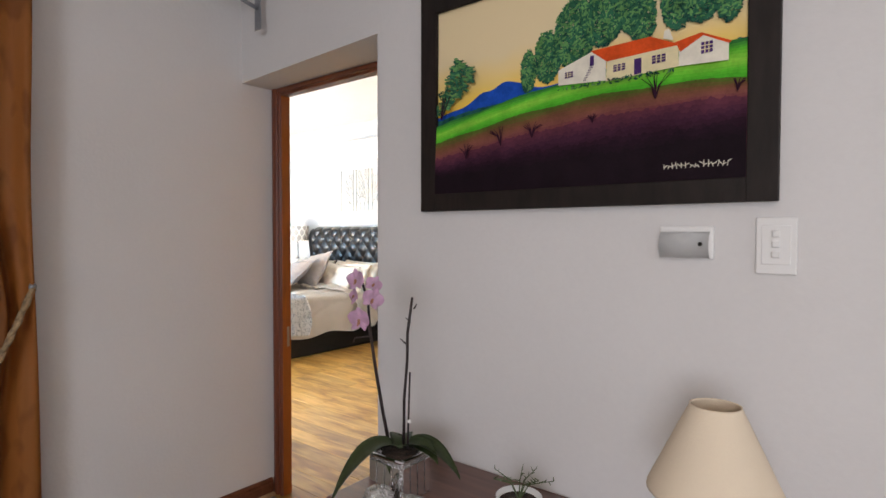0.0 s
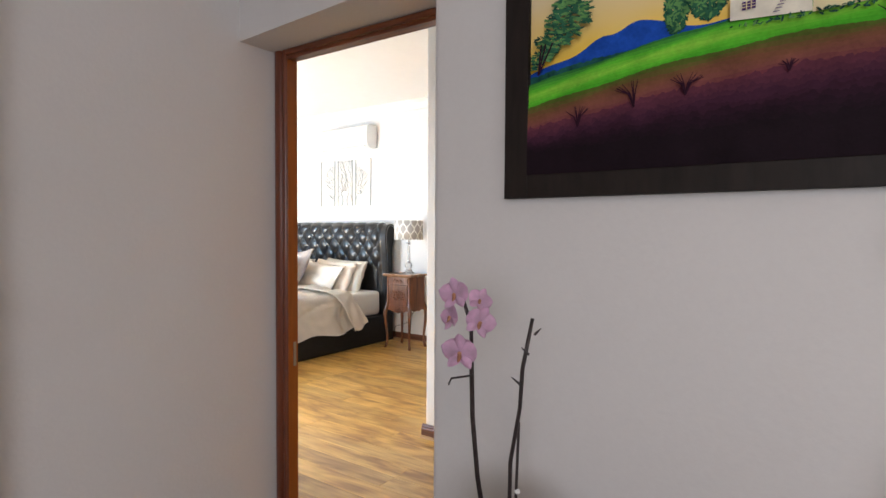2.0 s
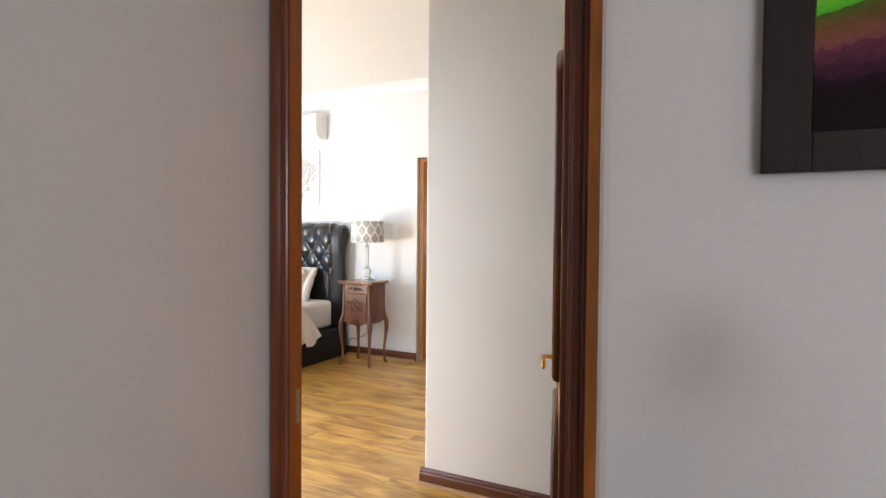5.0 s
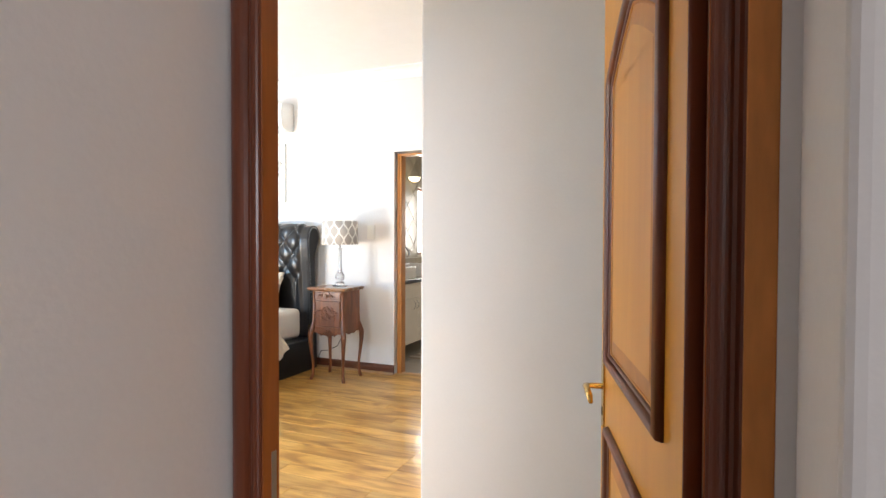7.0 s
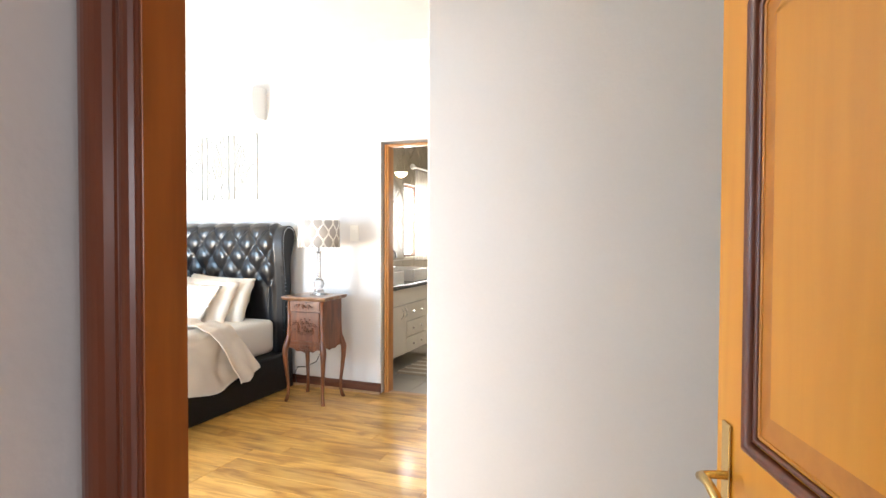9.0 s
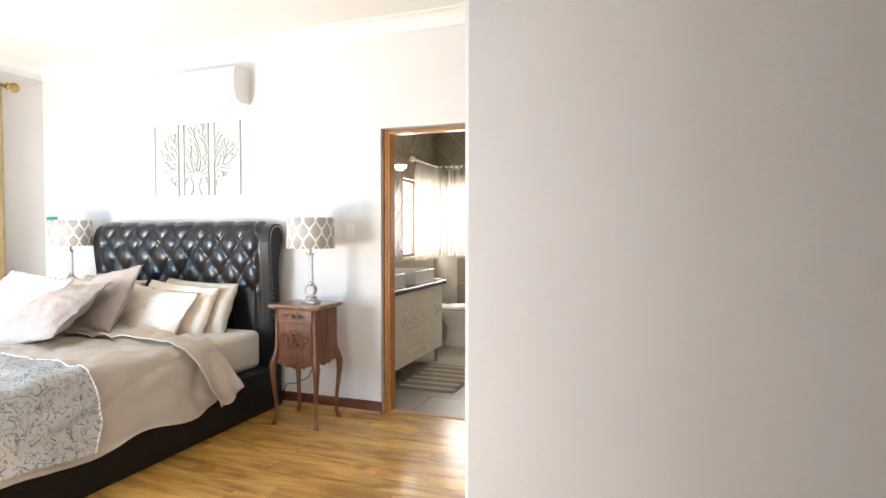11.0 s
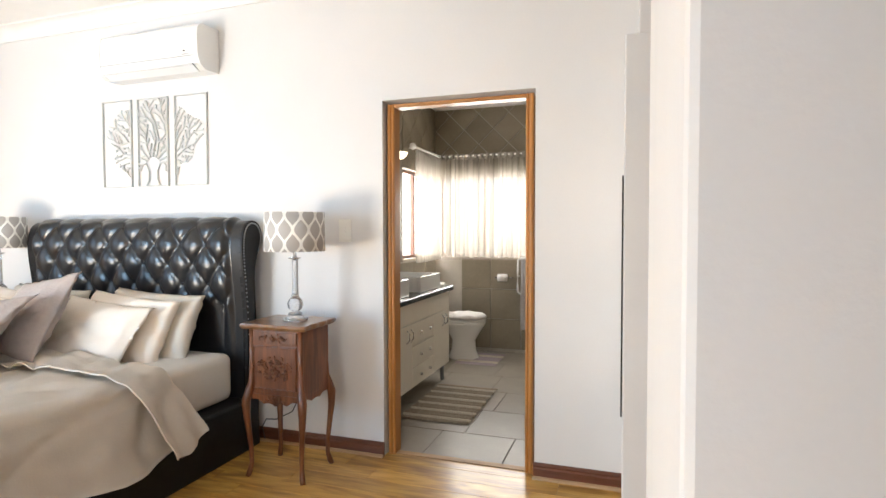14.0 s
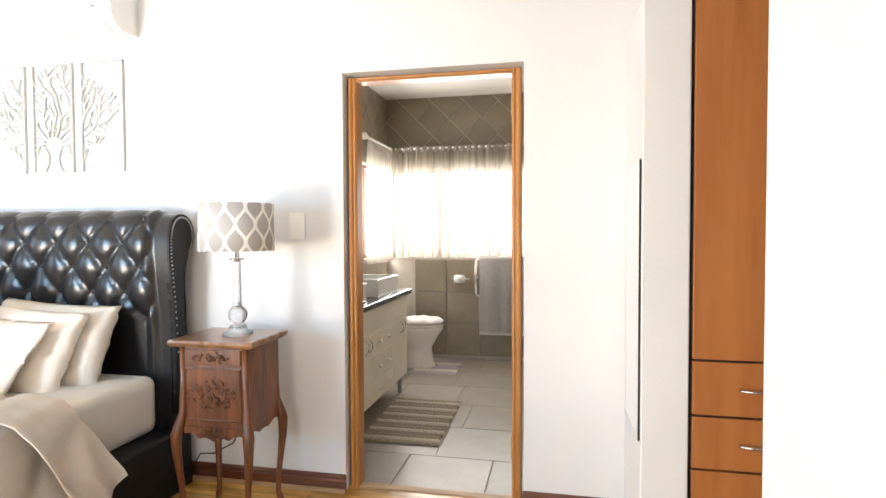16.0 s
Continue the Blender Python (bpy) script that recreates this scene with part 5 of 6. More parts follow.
for dx_, m_, lab in ((0.0, IVORY, "ivory cotton pillow leaning on the headboard"), (-0.92, IVORY, "ivory cotton pillow leaning on the headboard")):
    pillow("pillow", (-5.76 + dx_, 5.06, 0.75), 0.74, 0.46, 0.17, (-20, 2, -3), m_, lab, 0.0, 1)
    pillow("pillow", (-5.84 + dx_, 4.94, 0.74), 0.74, 0.46, 0.17, (-24, 3, -4), LINEN, "beige cotton pillow in the pillow row", 0.0, 5)
    pillow("pillow", (-5.93 + dx_, 4.79, 0.728), 0.76, 0.48, 0.16, (-34, 3, -6), LINEN, "beige flanged pillow at the front of the row", 0.08, 9)
pillow("pillow", (-6.17, 4.62, 0.84), 0.58, 0.56, 0.17, (-32, -9, -8), TAUPE, "taupe square cushion standing on one corner", 0.09, 13)
pillow("pillow", (-6.22, 4.26, 0.79), 0.66, 0.60, 0.17, (-58, -12, 4), TAUPE, "large taupe embroidered cushion lying against another", 0.09, 17)
pillow("pillow", (-6.78, 4.45, 0.83), 0.6, 0.52, 0.17, (-40, 6, 6), TOILE, "white cushion with grey botanical print", 0.05, 21)


def nightstand(cx, cy):
    top = 0.842
    ob = thing("nightstand", (cx, cy, 0), "carved walnut bedside table on cabriole legs", "bedside table", "bedside tables")
    w, d = 0.205, 0.175

    def wavy(k, scale=1.0):
        a = 2 * math.pi * k / 64
        c, s = math.cos(a), math.sin(a)
        r = 1 / max(abs(c), abs(s))
        x, y = w * r * c, d * r * s
        wave = 0.012 * math.cos(2 * math.pi * (x / w)) if abs(s) >= abs(c) else 0.01 * math.cos(2 * math.pi * (y / d))
        return (cx + scale * (x - (math.copysign(wave, c) * 0 if abs(s) >= abs(c) else math.copysign(wave, c))), cy + scale * (y - (math.copysign(wave, s) if abs(s) >= abs(c) else 0)))
    bm = bmesh.new()
    rings = []
    for sc, z in ((0.93, top - 0.03), (0.97, top - 0.024), (1.0, top - 0.014), (1.0, top - 0.008), (0.985, top)):
        rings.append([bm.verts.new((*wavy(k, sc), z)) for k in range(64)])
    for a, b in zip(rings, rings[1:]):
        for i in range(64):
            bm.faces.new((a[i], a[(i + 1) % 64], b[(i + 1) % 64], b[i]))
    bm.faces.new(rings[0]), bm.faces.new(rings[-1])
    part("top", bm, WALNUT_TOP, ob, "shaped walnut top with a worn moulded edge")
    x0, x1, y0, y1 = cx - 0.165, cx + 0.165, cy - 0.14, cy + 0.14
    part("carcass", box(x0, x1, y0 + 0.006, y1, 0.455, top - 0.03, 0.005), WALNUT, ob)
    for sx in (-1, 1):
        for sy in (-1, 1):
            c = Vector((cx + sx * 0.155, cy + sy * 0.13, 0))
            o = Vector((sx, sy, 0)).normalized()
            pts = [(-0.006, top - 0.035, 0.014), (-0.004, 0.62, 0.013), (0.0, 0.52, 0.015), (0.016, 0.46, 0.021), (0.030, 0.42, 0.0215), (0.029, 0.35, 0.0175), (0.018, 0.25, 0.0135), (0.006, 0.15, 0.0112), (0.004, 0.07, 0.0108), (0.016, 0.025, 0.0135), (0.028, 0.0, 0.0125)]
            leg = part("leg", tube([c + o * a + Vector((0, 0, z)) for a, z, r in pts], [r * 1.15 for a, z, r in pts], 10, None, False, 1.0, (-o.y, o.x, 0)), WALNUT, ob, "", True)
    dr = part("drawer", box(x0 + 0.03, x1 - 0.03, y0 - 0.002, y0 + 0.012, 0.735, 0.80, 0.003), WALNUT, ob)
    carve(dr, (cx, y0 - 0.004, 0.768), 0.085, 0.018, 26, 2)
    part("drawer_knob", ball((cx, y0 - 0.014, 0.766), 0.009, None, 10, 6), WALNUT, dr)
    do = part("cupboard_door", box(x0 + 0.03, x1 - 0.03, y0 - 0.001, y0 + 0.012, 0.485, 0.722, 0.003), WALNUT, ob)
    carve(do, (cx, y0 - 0.004, 0.605), 0.11, 0.062, 70, 3)
    part("door_edge", tube([(x0 + 0.036, y0 - 0.002, 0.492), (x1 - 0.036, y0 - 0.002, 0.492), (x1 - 0.036, y0 - 0.002, 0.715), (x0 + 0.036, y0 - 0.002, 0.715)], 0.004, 6, None, True), WALNUT, do)
    part("door_knob", ball((x0 + 0.035, y0 - 0.012, 0.61), 0.008, None, 10, 6), WALNUT, do)
    for fn, a, b, n in (("apron", x0 + 0.02, x1 - 0.02, 40),):
        for sgn, yy in ((1, y0 + 0.002), (-1, y1 - 0.014)):
            bm = bmesh.new()
            up = [(a + (b - a) * i / n) for i in range(n + 1)]
            f = [[bm.verts.new((x, yy + q, 0.458)) for x in up] for q in (0, 0.012)]
            g = [[bm.verts.new((x, yy + q, 0.425 - 0.028 * math.sin(math.pi * i / n) + 0.012 * abs(math.sin(math.pi * 4 * i / n)))) for i, x in enumerate(up)] for q in (0, 0.012)]
            for i in range(n):
                for q, r in ((f[0], g[0]), (f[1], g[1]), (g[0], g[1]), (f[0], f[1])):
                    bm.faces.new((q[i], q[i + 1], r[i + 1], r[i]))
            ap = part("apron", bm, WALNUT, ob)
            if sgn == 1:
                carve(ap, (cx, yy - 0.003, 0.43), 0.07, 0.02, 24, 5)
        for xx in (x0 + 0.0, x1 - 0.012):
            bm = bmesh.new()
            n2 = 30
            ys = [y0 + 0.02 + (y1 - y0 - 0.04) * i / n2 for i in range(n2 + 1)]
            f = [[bm.verts.new((xx + q, y, 0.458)) for y in ys] for q in (0, 0.012)]
            g = [[bm.verts.new((xx + q, y, 0.435 - 0.02 * math.sin(math.pi * i / n2) + 0.01 * abs(math.sin(math.pi * 3 * i / n2)))) for i, y in enumerate(ys)] for q in (0, 0.012)]
            for i in range(n2):
                for q, r in ((f[0], g[0]), (f[1], g[1]), (g[0], g[1]), (f[0], f[1])):
                    bm.faces.new((q[i], q[i + 1], r[i + 1], r[i]))
            part("apron", bm, WALNUT, ob)
    return ob


def carve(parent, at, rx, rz, count, seed):
    """A low relief of scrolls and leaves round a centre."""
    r = random.Random(seed)
    bm = bmesh.new()
    for k in range(count):
        a, q = r.uniform(0, 6.28), math.sqrt(r.random())
        p = Vector((at[0] + rx * q * math.cos(a), at[1], at[2] + rz * q * math.sin(a)))
        s = 0.010 * r.uniform(0.6, 1.3)
        tw = r.uniform(0, 6.28)
        pts = [p + Vector((s * (0.3 + 0.25 * j) * math.cos(tw + j * 0.9), -0.002 * math.sin(j * 0.7), s * (0.3 + 0.25 * j) * math.sin(tw + j * 0.9))) for j in range(5)]
        tube(pts, [0.0015, 0.003, 0.0036, 0.003, 0.0015], 5, bm)
    part("carving", bm, WALNUT, parent, "carved scroll and leaf relief", True)


def bedside_lamp(cx, cy, z0, fabric):
    ob = thing("bedside_lamp", (cx, cy, z0), "glass column lamp with a grey trellis-patterned drum shade", "lamp", "bedside lamps")
    part("foot", lathe([(0.0, 0), (0.068, 0), (0.07, 0.006), (0.066, 0.014), (0.045, 0.02), (0.038, 0.034), (0.04, 0.04), (0.03, 0.046)], 32, (cx, cy, z0)), CRYSTAL, ob, "round clear glass foot", True)
    part("glass_ball", ball((cx, cy, z0 + 0.09), 0.044, None, 14, 9), CRYSTAL, ob, "faceted clear glass ball")
    part("collar", lathe([(0.022, 0.132), (0.024, 0.136), (0.016, 0.146)], 20, (cx, cy, z0)), CHROME, ob, "", True)
    part("column", lathe([(0.0, 0.146), (0.018, 0.146), (0.0165, 0.2), (0.016, 0.33), (0.017, 0.335), (0.0, 0.336)], 10, (cx, cy, z0)), CRYSTAL, ob, "slim clear glass column")
    part("drip_pan", lathe([(0.008, 0.336), (0.034, 0.344), (0.036, 0.35), (0.01, 0.346), (0.008, 0.40)], 24, (cx, cy, z0)), CHROME, ob, "", True)
    s0, s1, r = 0.385, 0.60, 0.166
    bm = bmesh.new()
    seg = 48
    prof = [(r, s0), (r * 0.985, s1), (r * 0.985 - 0.003, s1), (r - 0.003, s0)]
    rings = [[bm.verts.new((q * math.cos(6.2832 * i / seg), q * math.sin(6.2832 * i / seg), z)) for i in range(seg)] for q, z in prof]
    for a, b in zip(rings, rings[1:] + rings[:1]):
        for i in range(seg):
            bm.faces.new((a[i], a[(i + 1) % seg], b[(i + 1) % seg], b[i]))
    sh = new("shade", mesh_of("shade", bm, fabric, True))
    sh.parent = ob
    tagged(sh, "grey fabric drum shade with a cream ogee trellis")
    part("harp", tube([(cx - r * 0.97, cy, z0 + s1 - 0.01), (cx, cy, z0 + s1 - 0.03), (cx + r * 0.97, cy, z0 + s1 - 0.01)], 0.003, 6), CHROME, ob)
    return ob


ns = nightstand(-4.755, 5.065)
lamp = bedside_lamp(-4.728, 5.085, 0.843, OGEE)
copy_thing(ns, Matrix.Translation((-7.24, 5.065, 0)))
copy_thing(lamp, Matrix.Translation((-7.14, 5.1, 0.843)))
solid("lamp_cord", tube([(-4.80, 5.26, 0.80), (-4.84, 5.33, 0.55), (-4.86, 5.35, 0.36), (-4.90, 5.30, 0.24), (-4.98, 5.25, 0.20), (-5.06, 5.26, 0.19), (-5.12, 5.30, 0.12), (-5.13, 5.34, 0.03)], 0.0035, 6), BLACK_RUBBER, "thin black lamp cord hanging behind the bedside table", "cord", "", "", True)
plate_switch(-4.622, -4.540, HW, 1.274, 1.41, 2, SWITCH_IVORY)
tag = thing("green_label", (-7.80, HW, 1.45), "small green plastic strip fixed on the wall", "label")
part("strip", box(-7.86, -7.72, HW - 0.012, HW - 0.001, 1.452, 1.492, 0.003), GREEN_TAG, tag)


def air_conditioner():
    x0, x1 = -6.325, -5.495
    ob = thing("air_conditioner", ((x0 + x1) / 2, HW, 2.36), "white split air conditioner unit mounted high on the wall", "air conditioner")
    prof = [(0.001, 2.36), (0.115, 2.355), (0.165, 2.385), (0.185, 2.43), (0.19, 2.55), (0.18, 2.61), (0.15, 2.635), (0.001, 2.64)]

    def body(a, b, grow=0.0):
        bm = bmesh.new()
        ends = [[bm.verts.new((x, HW - d - (grow if d > 0.01 else 0), z)) for d, z in prof] for x in (a, b)]
        k = len(prof)
        for i in range(k):
            bm.faces.new((ends[0][i], ends[0][(i + 1) % k], ends[1][(i + 1) % k], ends[1][i]))
        bm.faces.new(ends[0]), bm.faces.new(ends[1])
        return bm
    part("body", body(x0 + 0.03, x1 - 0.03), WHITE_GLOSS, ob)
    for a, b in ((x0, x0 + 0.028), (x1 - 0.028, x1)):
        part("end_cap", body(a, b, 0.002), WHITE_GLOSS, ob)
    part("louvre", moved(box(x0 + 0.05, x1 - 0.05, -0.035, 0.035, -0.003, 0.003, 0.001), Matrix.Translation((0, HW - 0.148, 2.368)) @ Matrix.Rotation(radians(-30), 4, "X")), WHITE_GLOSS, ob)
    part("outlet_slot", box(x0 + 0.05, x1 - 0.05, HW - 0.172, HW - 0.166, 2.378, 2.383), BLACK_GAP, ob, "dark air outlet slot")
    part("panel_seam", box(x0 + 0.032, x1 - 0.032, HW - 0.1872, HW - 0.18, 2.431, 2.434), mat("seam_grey", (0.3, 0.3, 0.3), 0.6), ob)
    part("indicator", box(x1 - 0.11, x1 - 0.10, HW - 0.1905, HW - 0.186, 2.462, 2.469), BLACK_GAP, ob)
    part("badge", box(x1 - 0.125, x1 - 0.07, HW - 0.1905, HW - 0.186, 2.442, 2.446), mat("badge_grey", (0.45, 0.45, 0.45), 0.5), ob)


air_conditioner()


def tree_art():
    """Three cut-out panels that carry one tree."""
    z0, z1 = 1.648, 2.25
    panels = ((-6.497, -6.230), (-6.178, -5.912), (-5.858, -5.588))
    r = random.Random(11)
    strokes = []
    taken = []
    cx, cz = -6.045, 1.965

    def inside(p):
        a = math.atan2(p.z - cz, p.x - cx)
        reach = 1 + 0.16 * math.sin(5 * a + 0.6) + 0.10 * math.sin(11 * a)
        return ((p.x - cx) / 0.40) ** 2 + ((p.z - cz) / 0.265) ** 2 < reach and p.z > 1.70 + 0.09 * math.exp(-((p.x - cx) / 0.13) ** 2)

    def grow(p, a, ln, rad, depth):
        """A bough of short bends while there is room for it; gives the boughs that fork from it."""
        pts, rr = [p], [rad]
        near = [o for o in taken if (p - o).length < 0.0205]
        for k in range(4):
            for turn in (0.15, 0.3, 0.5, 0.7):
                b = a + r.uniform(-turn, turn)
                q = p + Vector((math.cos(b), 0, math.sin(b))) * ln / 4
                if inside(q) and not any((q - o).length < 0.021 for o in taken if o not in near):
                    break
            else:
                break
            a, p = b, q
            pts.append(p)
            rr.append(rad * (1 - 0.05 * (k + 1)))
        taken.extend(pts[1:])
        if len(pts) > 1:
            strokes.append((pts, rr))
        if not depth or len(pts) < 3:
            return []
        return [(pts[at], a + spread, max(0.07, ln * r.uniform(0.65, 0.9)), rad * 0.92, depth - 1) for at, spread in ((-1, r.uniform(0.3, 0.55)), (-1, -r.uniform(0.3, 0.55)), (-2, 0.75), (-2, -0.75), (1, r.choice((-0.8, 0.8))))]

    base = Vector((cx, HW - 0.012, z0))
    for sx in (-1, 1):
        strokes.append(([base + Vector((sx * d, 0, h)) for d, h in ((0.062, 0.004), (0.036, 0.045), (0.034, 0.10), (0.058, 0.15))], [0.007, 0.0065, 0.0065, 0.006]))
    waiting = [(base + Vector((0.06 * math.cos(a), 0, 0.15 + 0.05 * math.sin(a))), a, 0.13, 0.0072, 6) for a in (radians(6 + 21 * k) for k in range(9))]
    while waiting:
        waiting.extend(grow(*waiting.pop(0)))
    for a, b in panels:
        ob = thing("wall_art_panel", ((a + b) / 2, HW, z0), "white cut-out panel of a branching tree", "wall art", "tree wall art")
        for nm, bx in (("side_bar", (a, a + 0.008, z0, z1)), ("side_bar", (b - 0.008, b, z0, z1)), ("end_bar", (a + 0.008, b - 0.008, z0, z0 + 0.006)), ("end_bar", (a + 0.008, b - 0.008, z1 - 0.006, z1))):
            part(nm, box(bx[0], bx[1], HW - 0.018, HW - 0.002, bx[2], bx[3], 0.001), ART_SHADED, ob)
        bm = bmesh.new()
        for pts, rr in strokes:
            keep = [(p, q) for p, q in zip(pts, rr) if a + 0.006 < p.x < b - 0.006]
            if len(keep) > 1:
                tube([p for p, q in keep], [max(0.0035, q * 0.85) for p, q in keep], 5, bm, False, 1.5, (0, 1, 0))
        part("branches", bm, ART_SHADED, ob, "thin white branches")


tree_art()


def left_window():
    ob = thing("window_bedroom", (BED_L, 3.3, 0.8), "wooden window frame in the bedroom side wall", "window", "", "structure")
    for y0, y1, z0, z1 in ((2.35, 2.41, 0.8, 2.1), (4.19, 4.25, 0.8, 2.1), (2.41, 4.19, 0.8, 0.86), (2.41, 4.19, 2.04, 2.1), (3.27, 3.33, 0.86, 2.04)):
        part("window_frame", box(BED_L - 0.1, BED_L - 0.04, y0, y1, z0, z1, 0.004), DOOR_PINE, ob)


left_window()
rod = thing("curtain_rod", (BED_L + 0.1, 4.0, 2.62), "antique gold curtain rod with a ball finial", "curtain rod")
part("pole", tube([(BED_L + 0.1, 1.9, 2.63), (BED_L + 0.1, 5.02, 2.63)], 0.018, 12), GILT, rod, "", True)
part("finial", lathe([(0.018, 0), (0.034, 0.012), (0.02, 0.025), (0.045, 0.06), (0.04, 0.09), (0.0, 0.115)], 18), GILT, rod, "gold turned finial", True)
fin = [o for o in rod.children if o.name.startswith("finial")][0]
fin.matrix_basis = Matrix.Translation(Vector((BED_L + 0.1, 5.02, 2.63)) - rod.location) @ Matrix.Rotation(radians(-90), 4, "X")
part("bracket", tube([(BED_L, 4.9, 2.6), (BED_L + 0.1, 4.9, 2.61)], 0.01, 8), GILT, rod)
drape = curtain("curtain", lambda u, v: (BED_L + 0.1 + 0.03 * math.sin(u * 40) + 0.008 * math.sin(u * 83), 4.35 + 0.62 * u, 0.02 + 2.59 * v), 70, 10, CREAM_CURTAIN, "cream-gold curtain hanging in soft folds at the window")

# ---- dressing niche ----
def cupboard():
    ob = thing("built_in_cupboard", (-2.4, NIB_Y, 0), "cherry-coloured built-in cupboard with three drawers", "cupboard")
    x0, y = -2.814, NIB_Y
    part("carcass", box(x0, -0.61, y + 0.022, HW - 0.004, 0.0, CEIL - 0.004), BLACK_GAP, ob, "dark carcass edge")
    for k in range(4):
        a = x0 + 0.008 + k * 0.5
        part("cupboard_door", box(a, a + 0.494, y, y + 0.02, 0.847, CEIL - 0.02, 0.002), CHERRY, ob)
        for z0, z1 in ((0.645, 0.839), (0.449, 0.637), (0.253, 0.441), (0.06, 0.245)):
            d = part("drawer_front", box(a, a + 0.494, y, y + 0.02, z0, z1, 0.002), CHERRY, ob)
            zz = (z0 + z1) / 2
            part("handle", tube([(a + 0.16, y, zz), (a + 0.16, y - 0.018, zz), (a + 0.2, y - 0.028, zz), (a + 0.3, y - 0.028, zz), (a + 0.34, y - 0.018, zz), (a + 0.34, y, zz)], 0.006, 8), CHROME, d, "brushed steel bow handle", True)


cupboard()
mir = thing("wall_mirror", (NIB_X, 5.1, 0.53), "tall narrow mirror with a dark edge beside the cupboards", "mirror")
part("backing", box(NIB_X - 0.005, NIB_X - 0.001, 4.94, 5.31, 0.54, 1.565, 0.001), WHITE_GLOSS, mir)
part("edge", box(NIB_X - 0.0078, NIB_X - 0.001, 4.928, 4.9335, 0.53, 1.575), BLACK_GAP, mir, "thin dark mirror edge")
part("glass", box(NIB_X - 0.0075, NIB_X - 0.005, 4.935, 5.315, 0.535, 1.57), MIRROR, mir)

# ---- the bathroom ----
def bath_window(name, along, a, b, at, label):
    ob = thing(name, (a, at, 1.06) if along == "x" else (at, a, 1.06), label, "window", "", "structure")
    n = 3 if along == "x" else 2
    for k in range(n + 1):
        c = a + (b - a) * k / n
        c0, c1 = max(a, c - 0.022), min(b, c + 0.022)
        part("window_frame", box(c0, c1, at + 0.05, at + 0.09, 1.06, 1.96, 0.004) if along == "x" else box(at - 0.09, at - 0.05, c0, c1, 1.06, 1.96, 0.004), SKIRTING, ob)
    for z in (1.06, 1.925):
        part("window_rail", box(a, b, at + 0.052, at + 0.088, z, z + 0.035, 0.003) if along == "x" else box(at - 0.088, at - 0.052, a, b, z, z + 0.035, 0.003), SKIRTING, ob)
    return ob


bath_window("window_bath_back", "x", -5.0, -3.45, BATH_B, "dark wooden window behind sheer bathroom curtains")
bath_window("window_bath_side", "y", 7.42, 8.3, BATH_L, "dark wooden side window beside the basins")


DAYLIGHT = bpy.data.materials.new("bright_daylight")
DAYLIGHT.use_nodes = True
DAYLIGHT.node_tree.nodes["Principled BSDF"].inputs["Emission Color"].default_value = (1.0, 0.99, 0.96, 1)
DAYLIGHT.node_tree.nodes["Principled BSDF"].inputs["Emission Strength"].default_value = 1.7
structure("backdrop", box(BATH_L - 1.45, BATH_L - 1.4, 6.4, 12.0, 0.2, 3.4), DAYLIGHT, "bright overexposed daylight beyond the bathroom window", "backdrop")


def voile_back(u, v):
    z = 1.05 + 1.13 * v
    fl = 0.55 + 0.45 * (1 - v)
    return (-4.98 + 1.6 * u + 0.006 * math.sin(u * 190), BATH_B - 0.07 - 0.022 * fl * math.sin(u * 120 + 1.5 * math.sin(u * 23)) - 0.008 * math.sin(u * 300), z + 0.006 * math.sin(u * 260) * (1 - v))


def voile_side(u, v):
    z = 1.02 + 1.13 * v
    return (BATH_L + 0.09 + 0.024 * math.sin(u * 62 + math.sin(u * 17)), 7.56 + 0.74 * u, z)


vc = curtain("sheer_curtain", voile_back, 260, 14, SHEER, "gathered sheer white voile curtain at the bathroom window")
bm = bmesh.new()
for k in range(90):
    x = -4.97 + 1.58 * k / 89
    tube([(x, BATH_B - 0.075, 1.055), (x + 0.004, BATH_B - 0.078, 1.02)], [0.004, 0.006], 4, bm)
part("tassel_fringe", bm, mat("fringe", (0.35, 0.31, 0.28), 0.9), vc, "row of small hanging tassels")
part("heading", sheet(lambda u, v: (-4.98 + 1.6 * u, BATH_B - 0.09 - 0.012 * math.sin(u * 150), 2.13 + 0.06 * v), 200, 3, 0.004), SHEER, vc, "", True)
curtain("sheer_curtain", voile_side, 90, 14, SHEER, "sheer white voile curtain at the side window")
for nm, p, q, lab in (("bath_rod", (-5.0, BATH_B - 0.075, 2.17), (BATH_R, BATH_B - 0.075, 2.17), "white curtain rod over the bathroom window"), ("bath_rod", (BATH_L + 0.09, 7.5, 2.17), (BATH_L + 0.09, 8.32, 2.17), "white curtain rod with a ball finial")):
    o = thing(nm, p, lab, "curtain rod")
    part("pole", tube([p, q], 0.012, 10), WHITE_GLOSS, o, "", True)
    if p[1] < 8:
        part("finial", ball((p[0], p[1] - 0.02, p[2]), 0.034, None, 16, 10), WHITE_GLOSS, o, "white ball finial", True)
    part("rod_bracket", tube([(p[0], p[1] + 0.08, p[2]), (BATH_L if p[1] < 8 else p[0], p[1] + 0.08, p[2])] if p[1] < 8 else [(-4.4, p[1], p[2]), (-4.4, BATH_B, p[2])], 0.007, 6), WHITE_GLOSS, o)


